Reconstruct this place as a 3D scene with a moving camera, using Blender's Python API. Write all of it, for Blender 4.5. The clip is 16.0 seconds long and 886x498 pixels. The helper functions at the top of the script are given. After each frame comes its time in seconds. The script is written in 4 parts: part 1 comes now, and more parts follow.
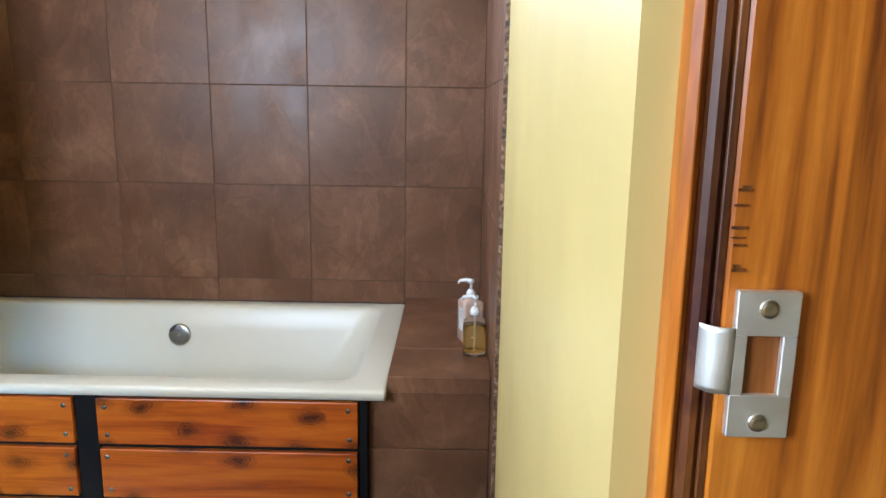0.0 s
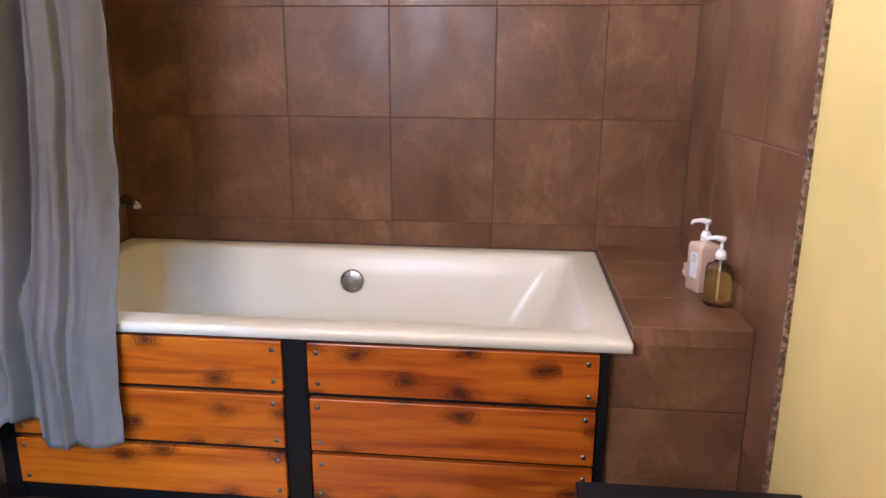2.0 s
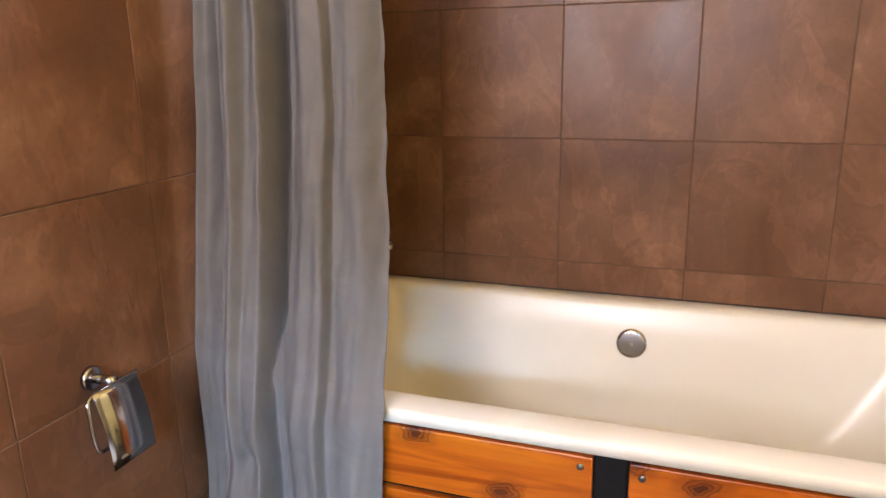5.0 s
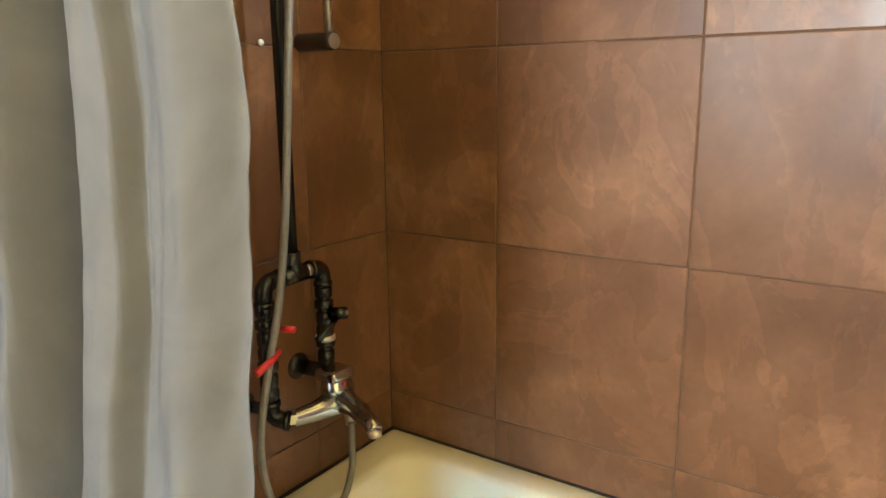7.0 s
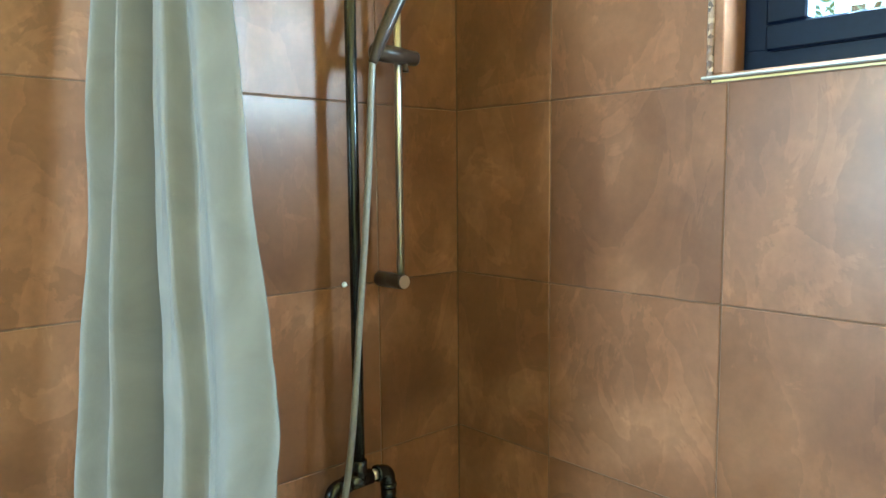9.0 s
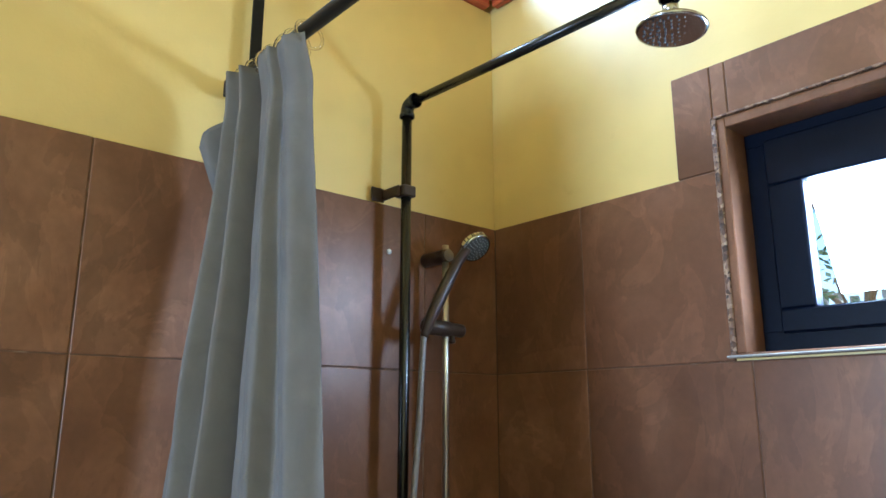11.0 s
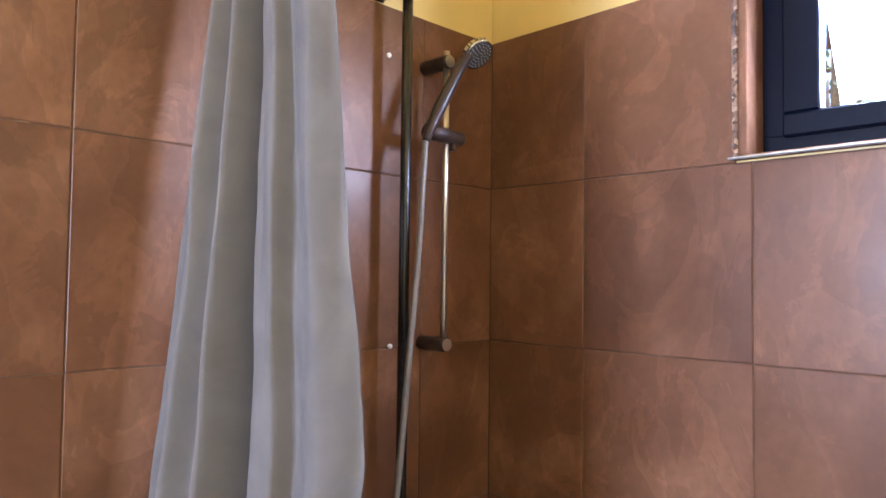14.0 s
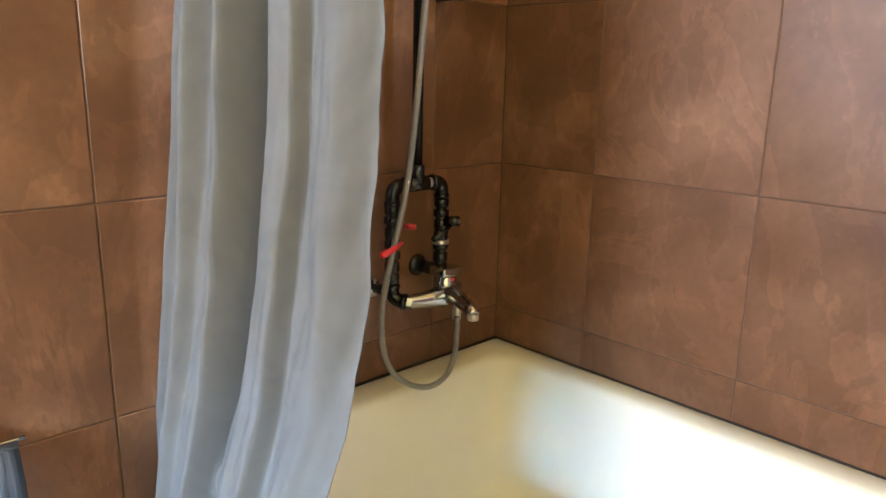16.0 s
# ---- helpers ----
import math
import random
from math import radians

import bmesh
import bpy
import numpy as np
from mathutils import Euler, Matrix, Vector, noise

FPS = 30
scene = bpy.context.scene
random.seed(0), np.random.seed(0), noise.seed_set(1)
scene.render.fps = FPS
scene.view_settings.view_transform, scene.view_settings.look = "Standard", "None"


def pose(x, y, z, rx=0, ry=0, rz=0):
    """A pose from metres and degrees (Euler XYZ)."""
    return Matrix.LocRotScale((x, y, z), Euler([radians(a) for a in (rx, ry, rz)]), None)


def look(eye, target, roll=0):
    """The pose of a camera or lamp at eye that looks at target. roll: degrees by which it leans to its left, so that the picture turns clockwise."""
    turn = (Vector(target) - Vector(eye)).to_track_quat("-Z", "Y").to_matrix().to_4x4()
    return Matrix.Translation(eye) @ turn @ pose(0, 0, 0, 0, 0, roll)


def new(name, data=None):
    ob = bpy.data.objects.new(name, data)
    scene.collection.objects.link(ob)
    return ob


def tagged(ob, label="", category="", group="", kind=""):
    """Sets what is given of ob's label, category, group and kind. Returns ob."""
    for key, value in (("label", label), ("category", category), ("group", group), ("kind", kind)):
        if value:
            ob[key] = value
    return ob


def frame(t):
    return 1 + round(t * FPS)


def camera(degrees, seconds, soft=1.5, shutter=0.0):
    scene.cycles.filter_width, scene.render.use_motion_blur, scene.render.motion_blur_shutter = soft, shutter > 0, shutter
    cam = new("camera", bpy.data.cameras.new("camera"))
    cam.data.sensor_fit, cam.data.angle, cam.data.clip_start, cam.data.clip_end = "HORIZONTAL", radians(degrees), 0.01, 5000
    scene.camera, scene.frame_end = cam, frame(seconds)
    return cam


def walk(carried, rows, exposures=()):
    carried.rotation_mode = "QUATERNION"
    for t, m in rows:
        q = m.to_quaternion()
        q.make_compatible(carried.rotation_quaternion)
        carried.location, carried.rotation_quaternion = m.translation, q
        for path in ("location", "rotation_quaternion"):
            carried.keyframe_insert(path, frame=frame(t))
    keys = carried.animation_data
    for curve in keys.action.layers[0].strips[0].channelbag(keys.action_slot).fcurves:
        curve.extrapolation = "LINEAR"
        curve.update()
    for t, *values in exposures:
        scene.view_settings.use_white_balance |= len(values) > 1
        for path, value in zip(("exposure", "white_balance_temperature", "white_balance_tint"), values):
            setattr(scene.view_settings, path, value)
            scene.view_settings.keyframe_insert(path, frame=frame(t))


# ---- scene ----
cam = camera(63.9, 16.0)

PATH = [
    (0, (2.112, -2.979, 1.443), (2.092, -1.018, 1.049), 0.9),
    (0.5, (2.005, -2.969, 1.416), (1.936, -1.011, 1.013), 0.7),
    (1, (1.876, -2.889, 1.368), (1.764, -0.935, 0.955), 0.6),
    (1.5, (1.745, -2.793, 1.323), (1.595, -0.851, 0.871), 0.4),
    (2, (1.602, -2.754, 1.295), (1.405, -0.826, 0.801), 0.3),
    (2.5, (1.475, -2.743, 1.281), (1.245, -0.828, 0.753), 0.1),
    (3, (1.369, -2.749, 1.275), (1.102, -0.844, 0.73), -0.3),
    (5.5, (1.109, -2.037, 1.386), (0.367, -0.246, 0.892), -0.9),
    (6, (1.099, -1.738, 1.409), (0.285, 0.027, 0.938), -0.8),
    (6.5, (1.072, -1.49, 1.41), (0.125, 0.213, 0.959), -0.9),
    (7, (1.046, -1.301, 1.433), (-0.051, 0.313, 0.996), -0.6),
    (7.5, (1.086, -1.256, 1.512), (-0.12, 0.282, 1.092), -0.6),
    (8, (1.19, -1.256, 1.592), (-0.143, 0.19, 1.223), -0.4),
    (8.5, (1.258, -1.248, 1.677), (-0.158, 0.125, 1.342), -0.4),
    (9, (1.315, -1.273, 1.76), (-0.143, 0.081, 1.56), -0.5),
    (9.5, (1.347, -1.318, 1.791), (-0.119, 0.042, 1.811), -0.4),
    (10, (1.377, -1.345, 1.806), (-0.1, -0.007, 1.986), -0.4),
    (12.5, (1.363, -1.476, 1.842), (-0.068, -0.242, 2.496), 0.5),
    (13, (1.312, -1.492, 1.784), (-0.16, -0.233, 2.281), 0.8),
    (13.5, (1.27, -1.49, 1.754), (-0.181, -0.137, 2.008), 0.7),
    (14, (1.29, -1.455, 1.682), (-0.133, -0.052, 1.767), 0.7),
    (14.5, (1.317, -1.445, 1.592), (-0.094, -0.03, 1.53), 0.8),
    (15, (1.36, -1.42, 1.499), (-0.07, -0.035, 1.308), 0.7),
    (15.5, (1.349, -1.413, 1.394), (-0.077, -0.053, 1.054), 0.9),
    (16, (1.298, -1.48, 1.337), (-0.096, -0.126, 0.864), 1.2),
]
EXPOSURES = [(0.0, 0.9, 5250, 8), (1.0, 0.74, 5750, 20), (2.0, 0.93, 6000, 28), (2.5, 1.13, 6100, 29), (5.5, 1.32, 6600, 26), (6.5, 1.77, 6700, 20), (7.0, 2.0, 6100, 3), (7.5, 1.95, 5300, -12), (8.0, 2.12, 4850, -17), (9.0, 2.25, 4700, -17), (9.5, 2.1, 4600, -13), (10.0, 1.7, 4800, -11), (12.5, 0.55, 4400, 32), (13.5, 1.33, 4950, 36), (14.0, 1.73, 5100, 24), (14.5, 2.03, 5200, 10), (15.0, 2.0, 5100, -3), (15.5, 2.05, 5050, -14), (16.0, 1.95, 5450, 9)]
walk(cam, [(t, look(eye, target, roll)) for t, eye, target, roll in PATH], EXPOSURES)

# ---- world, sun, lights ----
world = bpy.data.worlds.new("sky_world")
scene.world = world
world.use_nodes = True
_nt = world.node_tree
_sky = _nt.nodes.new("ShaderNodeTexSky")
_sky.sky_type = 'NISHITA'
_sky.sun_disc = False
_sky.sun_elevation = radians(55)
_sky.sun_rotation = radians(25)
_bg = _nt.nodes["Background"]
_bg.inputs[1].default_value = 0.15
_nt.links.new(_sky.outputs[0], _bg.inputs[0])

sun_data = bpy.data.lights.new("sun", 'SUN')
sun_data.energy, sun_data.angle, sun_data.color = 3.0, radians(0.5), (1.0, 0.95, 0.86)
sun = new("sun", sun_data)
sun.matrix_world = look((1.2, 6.0, 12.0), (-1.0, 1.3, 2.0))


def area_lamp(name, eye, target, w, h, watts, color):
    d = bpy.data.lights.new(name, 'AREA')
    d.shape, d.size, d.size_y, d.energy, d.color = 'RECTANGLE', w, h, watts, color
    ob = new(name, d)
    ob.matrix_world = look(eye, target)
    return ob


# daylight through the roof light, the window behind the walker and the small window over the bath
area_lamp("roof_light_daylight", (-0.75, -0.98, 3.92), (-0.35, -1.5, 3.2), 0.9, 1.2, 145, (0.84, 0.92, 1.0))
_lamp = area_lamp("low_window_daylight", (1.35, -3.64, 1.60), (0.42, -1.00, 0.26), 0.36, 0.26, 1.5, (0.40, 0.72, 1.0))
_lamp.data.spread = radians(30)
_lamp = area_lamp("room_window_daylight", (0.60, -3.66, 1.88), (1.70, 0.0, 1.60), 0.80, 0.80, 28, (0.92, 0.96, 1.0))
_lamp.data.spread = radians(150)
area_lamp("bath_window_daylight", (1.06, 0.16, 2.19), (1.06, -1.0, 1.6), 0.5, 0.26, 12, (0.88, 0.94, 1.0))


# ---- materials ----
def mat(name, base=(0.5, 0.5, 0.5), rough=0.5, metal=0.0):
    m = bpy.data.materials.new(name)
    m.use_nodes = True
    b = m.node_tree.nodes["Principled BSDF"]
    b.inputs["Base Color"].default_value = (*base, 1)
    b.inputs["Roughness"].default_value = rough
    b.inputs["Metallic"].default_value = metal
    return m, m.node_tree, b


def nd(nt, kind, **kw):
    n = nt.nodes.new(kind)
    for k, v in kw.items():
        n.inputs[k.replace("_", " ")].default_value = v
    return n


def ramp(nt, fac, stops):
    r = nt.nodes.new("ShaderNodeValToRGB")
    e = r.color_ramp.elements
    while len(e) < len(stops):
        e.new(0.5)
    for i, (p, c) in enumerate(stops):
        e[i].position = p
        e[i].color = (*c, 1)
    nt.links.new(fac, r.inputs[0])
    return r.outputs[0]


def mix(nt, fac, a, b, mode='MIX'):
    m = nt.nodes.new("ShaderNodeMix")
    m.data_type, m.blend_type = 'RGBA', mode
    for sock, val in ((m.inputs[0], fac), (m.inputs[6], a), (m.inputs[7], b)):
        if hasattr(val, "is_output"):
            nt.links.new(val, sock)
        elif isinstance(val, tuple):
            sock.default_value = (*val, 1)
        else:
            sock.default_value = val
    return m.outputs[2]


def coords(nt, scale=(1, 1, 1), shuffle=0.0, obj=True):
    tc = nt.nodes.new("ShaderNodeTexCoord")
    mp = nt.nodes.new("ShaderNodeMapping")
    mp.inputs["Scale"].default_value = scale
    nt.links.new(tc.outputs["Object"], mp.inputs["Vector"])
    if shuffle:
        oi = nt.nodes.new("ShaderNodeObjectInfo")
        mul = nt.nodes.new("ShaderNodeMath")
        mul.operation = 'MULTIPLY'
        mul.inputs[1].default_value = shuffle
        nt.links.new(oi.outputs["Random"], mul.inputs[0])
        cx = nt.nodes.new("ShaderNodeCombineXYZ")
        for i in range(3):
            nt.links.new(mul.outputs[0], cx.inputs[i])
        nt.links.new(cx.outputs[0], mp.inputs["Location"])
    return mp.outputs[0]


def noise_tex(nt, vec, scale, detail=4.0, rough=0.55, distortion=0.0):
    n = nd(nt, "ShaderNodeTexNoise", Scale=scale, Detail=detail, Roughness=rough, Distortion=distortion)
    nt.links.new(vec, n.inputs["Vector"])
    return n.outputs[0]


def bump(nt, b, height, strength, dist=0.01):
    n = nt.nodes.new("ShaderNodeBump")
    n.inputs["Strength"].default_value = strength
    n.inputs["Distance"].default_value = dist
    nt.links.new(height, n.inputs["Height"])
    nt.links.new(n.outputs[0], b.inputs["Normal"])


def slate_tile(name, lo, mid, hi, rough):
    """Glazed slate-look tile: cloudy patches with sharp wandering edges."""
    m, nt, b = mat(name)
    v = coords(nt, (1, 1, 1), 37.0)
    big = noise_tex(nt, v, 3.6, 4.0, 0.55, 0.4)
    vs = coords(nt, (1.0, 1.0, 0.45), 23.0)
    fl = noise_tex(nt, vs, 8.0, 6.0, 0.56, 0.35)
    fl2 = noise_tex(nt, coords(nt, (1.0, 1.0, 0.7), 51.0), 4.2, 7.0, 0.60, 0.9)
    flakes = ramp(nt, fl, [(0.30, (0.40, 0.40, 0.40)), (0.525, (0.47, 0.47, 0.47)), (0.540, (0.68, 0.68, 0.68)), (0.60, (0.55, 0.55, 0.55)), (0.70, (0.62, 0.62, 0.62))])
    layers = ramp(nt, fl2, [(0.30, (0.38, 0.38, 0.38)), (0.44, (0.50, 0.50, 0.50)), (0.525, (0.44, 0.44, 0.44)), (0.540, (0.66, 0.66, 0.66)), (0.64, (0.50, 0.50, 0.50))])
    flakes = mix(nt, 0.55, flakes, layers)
    fine = noise_tex(nt, v, 60.0, 5.0, 0.6)
    col = ramp(nt, big, [(0.30, lo), (0.52, mid), (0.75, hi)])
    col = mix(nt, 0.85, col, flakes, 'OVERLAY')
    col = mix(nt, 0.25, col, ramp(nt, fine, [(0.3, (0.38, 0.38, 0.38)), (0.7, (0.62, 0.62, 0.62))]), 'OVERLAY')
    oi = nt.nodes.new("ShaderNodeObjectInfo")
    col = mix(nt, 0.16, col, ramp(nt, oi.outputs["Random"], [(0.0, (0.25, 0.25, 0.25)), (1.0, (0.75, 0.75, 0.75))]), 'OVERLAY')
    nt.links.new(col, b.inputs["Base Color"])
    r = ramp(nt, fl, [(0.3, (rough - 0.06,) * 3), (0.7, (rough + 0.10,) * 3)])
    nt.links.new(r, b.inputs["Roughness"])
    b.inputs["Specular IOR Level"].default_value = 0.30
    h = mix(nt, 0.25, flakes, fine)
    bump(nt, b, h, 0.10, 0.004)
    return m


def plaster(name, base, rough=0.42):
    m, nt, b = mat(name, base, rough)
    v = coords(nt)
    n1 = noise_tex(nt, v, 1.7, 4.0, 0.6)
    n2 = noise_tex(nt, v, 55.0, 4.0, 0.6)
    n3 = noise_tex(nt, v, 9.0, 3.0, 0.6)
    d = tuple(c * 0.86 for c in base)
    l = tuple(min(1, c * 1.07) for c in base)
    col = ramp(nt, n1, [(0.3, d), (0.7, l)])
    stain = ramp(nt, n3, [(0.0, (1, 1, 1)), (0.70, (1, 1, 1)), (0.80, (0.86, 0.82, 0.74))])
    col = mix(nt, 0.6, col, stain, 'MULTIPLY')
    nt.links.new(col, b.inputs["Base Color"])
    bump(nt, b, mix(nt, 0.5, n2, n3), 0.16, 0.006)
    return m


def wood(name, lo, mid, hi, axis=0, rough=0.33, knots=True, reach=0.16):
    """Stained pine: grain drawn out along one axis, dark knots."""
    m, nt, b = mat(name, mid, rough)
    sc = [16.0, 16.0, 16.0]
    sc[axis] = 1.1
    v = coords(nt, tuple(sc), 31.0)
    g = noise_tex(nt, v, 1.6, 5.0, 0.6, 0.6)
    g2 = noise_tex(nt, v, 7.0, 3.0, 0.6)
    col = ramp(nt, g, [(0.5 - reach, lo), (0.5, mid), (0.5 + reach, hi)])
    blot = noise_tex(nt, coords(nt, tuple(c * 0.22 for c in sc), 17.0), 1.3, 4.0, 0.6, 0.5)
    col = mix(nt, 0.5 if axis == 2 else 0.25, col, ramp(nt, blot, [(0.36, (0.34, 0.34, 0.34)), (0.62, (0.60, 0.60, 0.60))]), 'OVERLAY')
    col = mix(nt, 0.3, col, ramp(nt, g2, [(0.3, (0.35, 0.35, 0.35)), (0.7, (0.62, 0.62, 0.62))]), 'OVERLAY')
    if knots:
        kv = coords(nt, (1, 1, 1), 3.7)
        sx = nt.nodes.new("ShaderNodeSeparateXYZ")
        nt.links.new(kv, sx.inputs[0])
        cb = nt.nodes.new("ShaderNodeCombineXYZ")
        nt.links.new(sx.outputs[0], cb.inputs[0])
        nt.links.new(sx.outputs[2], cb.inputs[1])
        st = nt.nodes.new("ShaderNodeVectorMath")
        st.operation = 'MULTIPLY'
        st.inputs[1].default_value = (6.0, 9.5, 1.0) if axis == 0 else (11.0, 4.5, 1.0)
        nt.links.new(cb.outputs[0], st.inputs[0])
        wob = nd(nt, "ShaderNodeTexNoise", Scale=2.4, Detail=4.0)
        nt.links.new(st.outputs[0], wob.inputs["Vector"])
        add = nt.nodes.new("ShaderNodeVectorMath")
        add.operation = 'MULTIPLY_ADD'
        add.inputs[1].default_value = (0.42, 0.42, 0.0)
        nt.links.new(wob.outputs[1], add.inputs[0])
        nt.links.new(st.outputs[0], add.inputs[2])
        vo = nd(nt, "ShaderNodeTexVoronoi", Scale=1.0)
        vo.voronoi_dimensions = '2D'
        nt.links.new(add.outputs[0], vo.inputs["Vector"])
        sc2 = nt.nodes.new("ShaderNodeSeparateColor")
        nt.links.new(vo.outputs["Color"], sc2.inputs[0])
        some = ramp(nt, sc2.outputs[0], [(0.38, (0, 0, 0)), (0.42, (1, 1, 1))])
        k = ramp(nt, vo.outputs["Distance"], [(0.08, (1, 1, 1)), (0.105, (0.55, 0.55, 0.55)), (0.13, (0.97, 0.97, 0.97)), (0.17, (0.40, 0.40, 0.40)), (0.20, (0.85, 0.85, 0.85)), (0.235, (0.22, 0.22, 0.22)), (0.27, (0.34, 0.34, 0.34)), (0.42, (0, 0, 0))])
        k = mix(nt, 1.0, k, some, 'MULTIPLY')
        streak = ramp(nt, g2, [(0.35, (0.35, 0.35, 0.35)), (0.6, (1, 1, 1))])
        k = mix(nt, 0.15, k, streak, 'MULTIPLY')
        col = mix(nt, k, col, (0.050, 0.008, 0.003))
    nt.links.new(col, b.inputs["Base Color"])
    bump(nt, b, g2, 0.12, 0.002)
    return m


def metal(name, base, rough, wear=0.08):
    m, nt, b = mat(name, base, rough, 1.0)
    v = coords(nt)
    n = noise_tex(nt, v, 40.0, 4.0)
    r = ramp(nt, n, [(0.3, (max(0.02, rough - wear),) * 3), (0.7, (rough + wear,) * 3)])
    nt.links.new(r, b.inputs["Roughness"])
    return m


def painted(name, base, rough, spots=None, strength=0.08, scale=90.0, low=0.8):
    m, nt, b = mat(name, base, rough)
    v = coords(nt)
    n = noise_tex(nt, v, scale, 4.0)
    col = ramp(nt, n, [(0.3, tuple(c * low for c in base)), (0.62, base), (0.78, spots or tuple(min(1, c * 1.15) for c in base))])
    nt.links.new(col, b.inputs["Base Color"])
    bump(nt, b, n, strength, 0.002)
    return m


M_TILE = slate_tile("brown_slate_tile", (0.108, 0.049, 0.025), (0.146, 0.069, 0.035), (0.214, 0.109, 0.060), 0.36)
M_GROUT = painted("dark_brown_grout", (0.115, 0.066, 0.042), 0.85, (0.34, 0.25, 0.18), 0.2, 9.0)
M_CAULK = painted("black_caulk", (0.02, 0.016, 0.013), 0.6)
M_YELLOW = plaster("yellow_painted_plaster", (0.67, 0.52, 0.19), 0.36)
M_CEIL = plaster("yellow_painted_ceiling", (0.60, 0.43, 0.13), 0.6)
M_FLOOR = slate_tile("dark_slate_floor", (0.008, 0.006, 0.005), (0.018, 0.013, 0.010), (0.060, 0.040, 0.028), 0.34)
M_BOARD = wood("orange_stained_pine", (0.24, 0.038, 0.002), (0.40, 0.086, 0.003), (0.47, 0.122, 0.005))
M_BEAM_X = wood("red_stained_beam_x", (0.24, 0.045, 0.018), (0.38, 0.080, 0.028), (0.48, 0.13, 0.05), 0, 0.4, False)
M_BEAM_Y = wood("red_stained_beam_y", (0.24, 0.045, 0.018), (0.38, 0.080, 0.028), (0.48, 0.13, 0.05), 1, 0.4, False)
M_JAMB = wood("worn_orange_door_wood", (0.17, 0.038, 0.006), (0.52, 0.150, 0.010), (0.72, 0.27, 0.024), 2, 0.3, True, 0.12)
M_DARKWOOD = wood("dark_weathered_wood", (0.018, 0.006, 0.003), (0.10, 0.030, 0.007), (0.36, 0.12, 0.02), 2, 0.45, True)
M_BLACK = painted("black_satin_paint", (0.007, 0.007, 0.008), 0.45, (0.012, 0.012, 0.012))
M_PIPE = painted("black_pipe_paint", (0.007, 0.007, 0.007), 0.26, (0.02, 0.02, 0.019), 0.12, 130.0)
M_CHROME = metal("chrome", (0.46, 0.47, 0.49), 0.16, 0.03)
M_STEEL = metal("brushed_steel", (0.62, 0.60, 0.56), 0.30, 0.02)
M_SCREW = metal("dull_steel_screw", (0.20, 0.20, 0.21), 0.34, 0.04)
M_NICKEL = metal("satin_nickel", (0.86, 0.85, 0.80), 0.58)
M_BRONZE = painted("dark_bronze_plastic", (0.045, 0.031, 0.026), 0.32)
M_ENAMEL = painted("cream_white_enamel", (0.68, 0.645, 0.55), 0.30, (0.68, 0.645, 0.54), 0.01, 4.0, 0.97)
M_CERAMIC = painted("white_ceramic", (0.82, 0.83, 0.84), 0.12, (0.83, 0.83, 0.83), 0.01, 4.0, 0.97)
M_RED = painted("red_vinyl_grip", (0.62, 0.02, 0.025), 0.35)
M_GREY = painted("grey_hose", (0.20, 0.19, 0.185), 0.38)
M_FRAME = painted("dark_blue_window_frame", (0.003, 0.005, 0.014), 0.40)
M_BRUSHWOOD = wood("pale_beech", (0.50, 0.36, 0.20), (0.62, 0.47, 0.29), (0.72, 0.58, 0.38), 2, 0.5, False)
M_WHITEP = painted("white_plastic", (0.80, 0.80, 0.80), 0.3, None, 0.01, 6.0, 0.97)
M_SOAP = painted("pale_pink_soap", (0.68, 0.50, 0.43), 0.5, None, 0.03, 10.0, 0.97)
M_LABEL = painted("pale_paper_label", (0.70, 0.72, 0.74), 0.55)
M_SILL = painted("pale_grey_strip", (0.36, 0.36, 0.36), 0.5)
M_INK = painted("grey_print", (0.20, 0.20, 0.22), 0.6)
M_STICKER = painted("pale_gold_sticker", (0.62, 0.50, 0.24), 0.4)
M_NOZZLE = painted("dark_rubber_nozzles", (0.05, 0.055, 0.06), 0.5)
M_NOZ = painted("pale_nozzle_tips", (0.45, 0.47, 0.48), 0.5)


def curtain_material():
    m, nt, b = mat("grey_curtain_cloth", (0.20, 0.19, 0.185), 0.75)
    b.inputs["Specular IOR Level"].default_value = 0.18
    v = coords(nt)
    n = noise_tex(nt, v, 9.0, 4.0, 0.6, 0.8)
    w = noise_tex(nt, coords(nt, (1, 1, 0.3)), 480.0, 2.0)
    col = ramp(nt, n, [(0.3, (0.116, 0.109, 0.104)), (0.7, (0.146, 0.137, 0.131))])
    nt.links.new(col, b.inputs["Base Color"])
    bump(nt, b, mix(nt, 0.15, n, w), 0.10, 0.010)
    return m


def glass(name, color=(1, 1, 1), rough=0.0, ior=1.45):
    m, nt, b = mat(name, color, rough)
    b.inputs["Transmission Weight"].default_value = 1.0
    b.inputs["IOR"].default_value = ior
    return m


def mosaic_edge():
    """Speckled stone edging strip: small brown and dark chips."""
    m, nt, b = mat("speckled_stone_edging", (0.3, 0.2, 0.14), 0.4)
    v = coords(nt)
    vo = nd(nt, "ShaderNodeTexVoronoi", Scale=110.0)
    nt.links.new(v, vo.inputs["Vector"])
    sep = nt.nodes.new("ShaderNodeSeparateColor")
    nt.links.new(vo.outputs["Color"], sep.inputs[0])
    col = ramp(nt, sep.outputs[0], [(0.0, (0.04, 0.022, 0.016)), (0.35, (0.10, 0.05, 0.03)), (0.7, (0.20, 0.12, 0.075)), (1.0, (0.34, 0.24, 0.16))])
    nt.links.new(col, b.inputs["Base Color"])
    bump(nt, b, vo.outputs["Distance"], 0.5, 0.004)
    return m


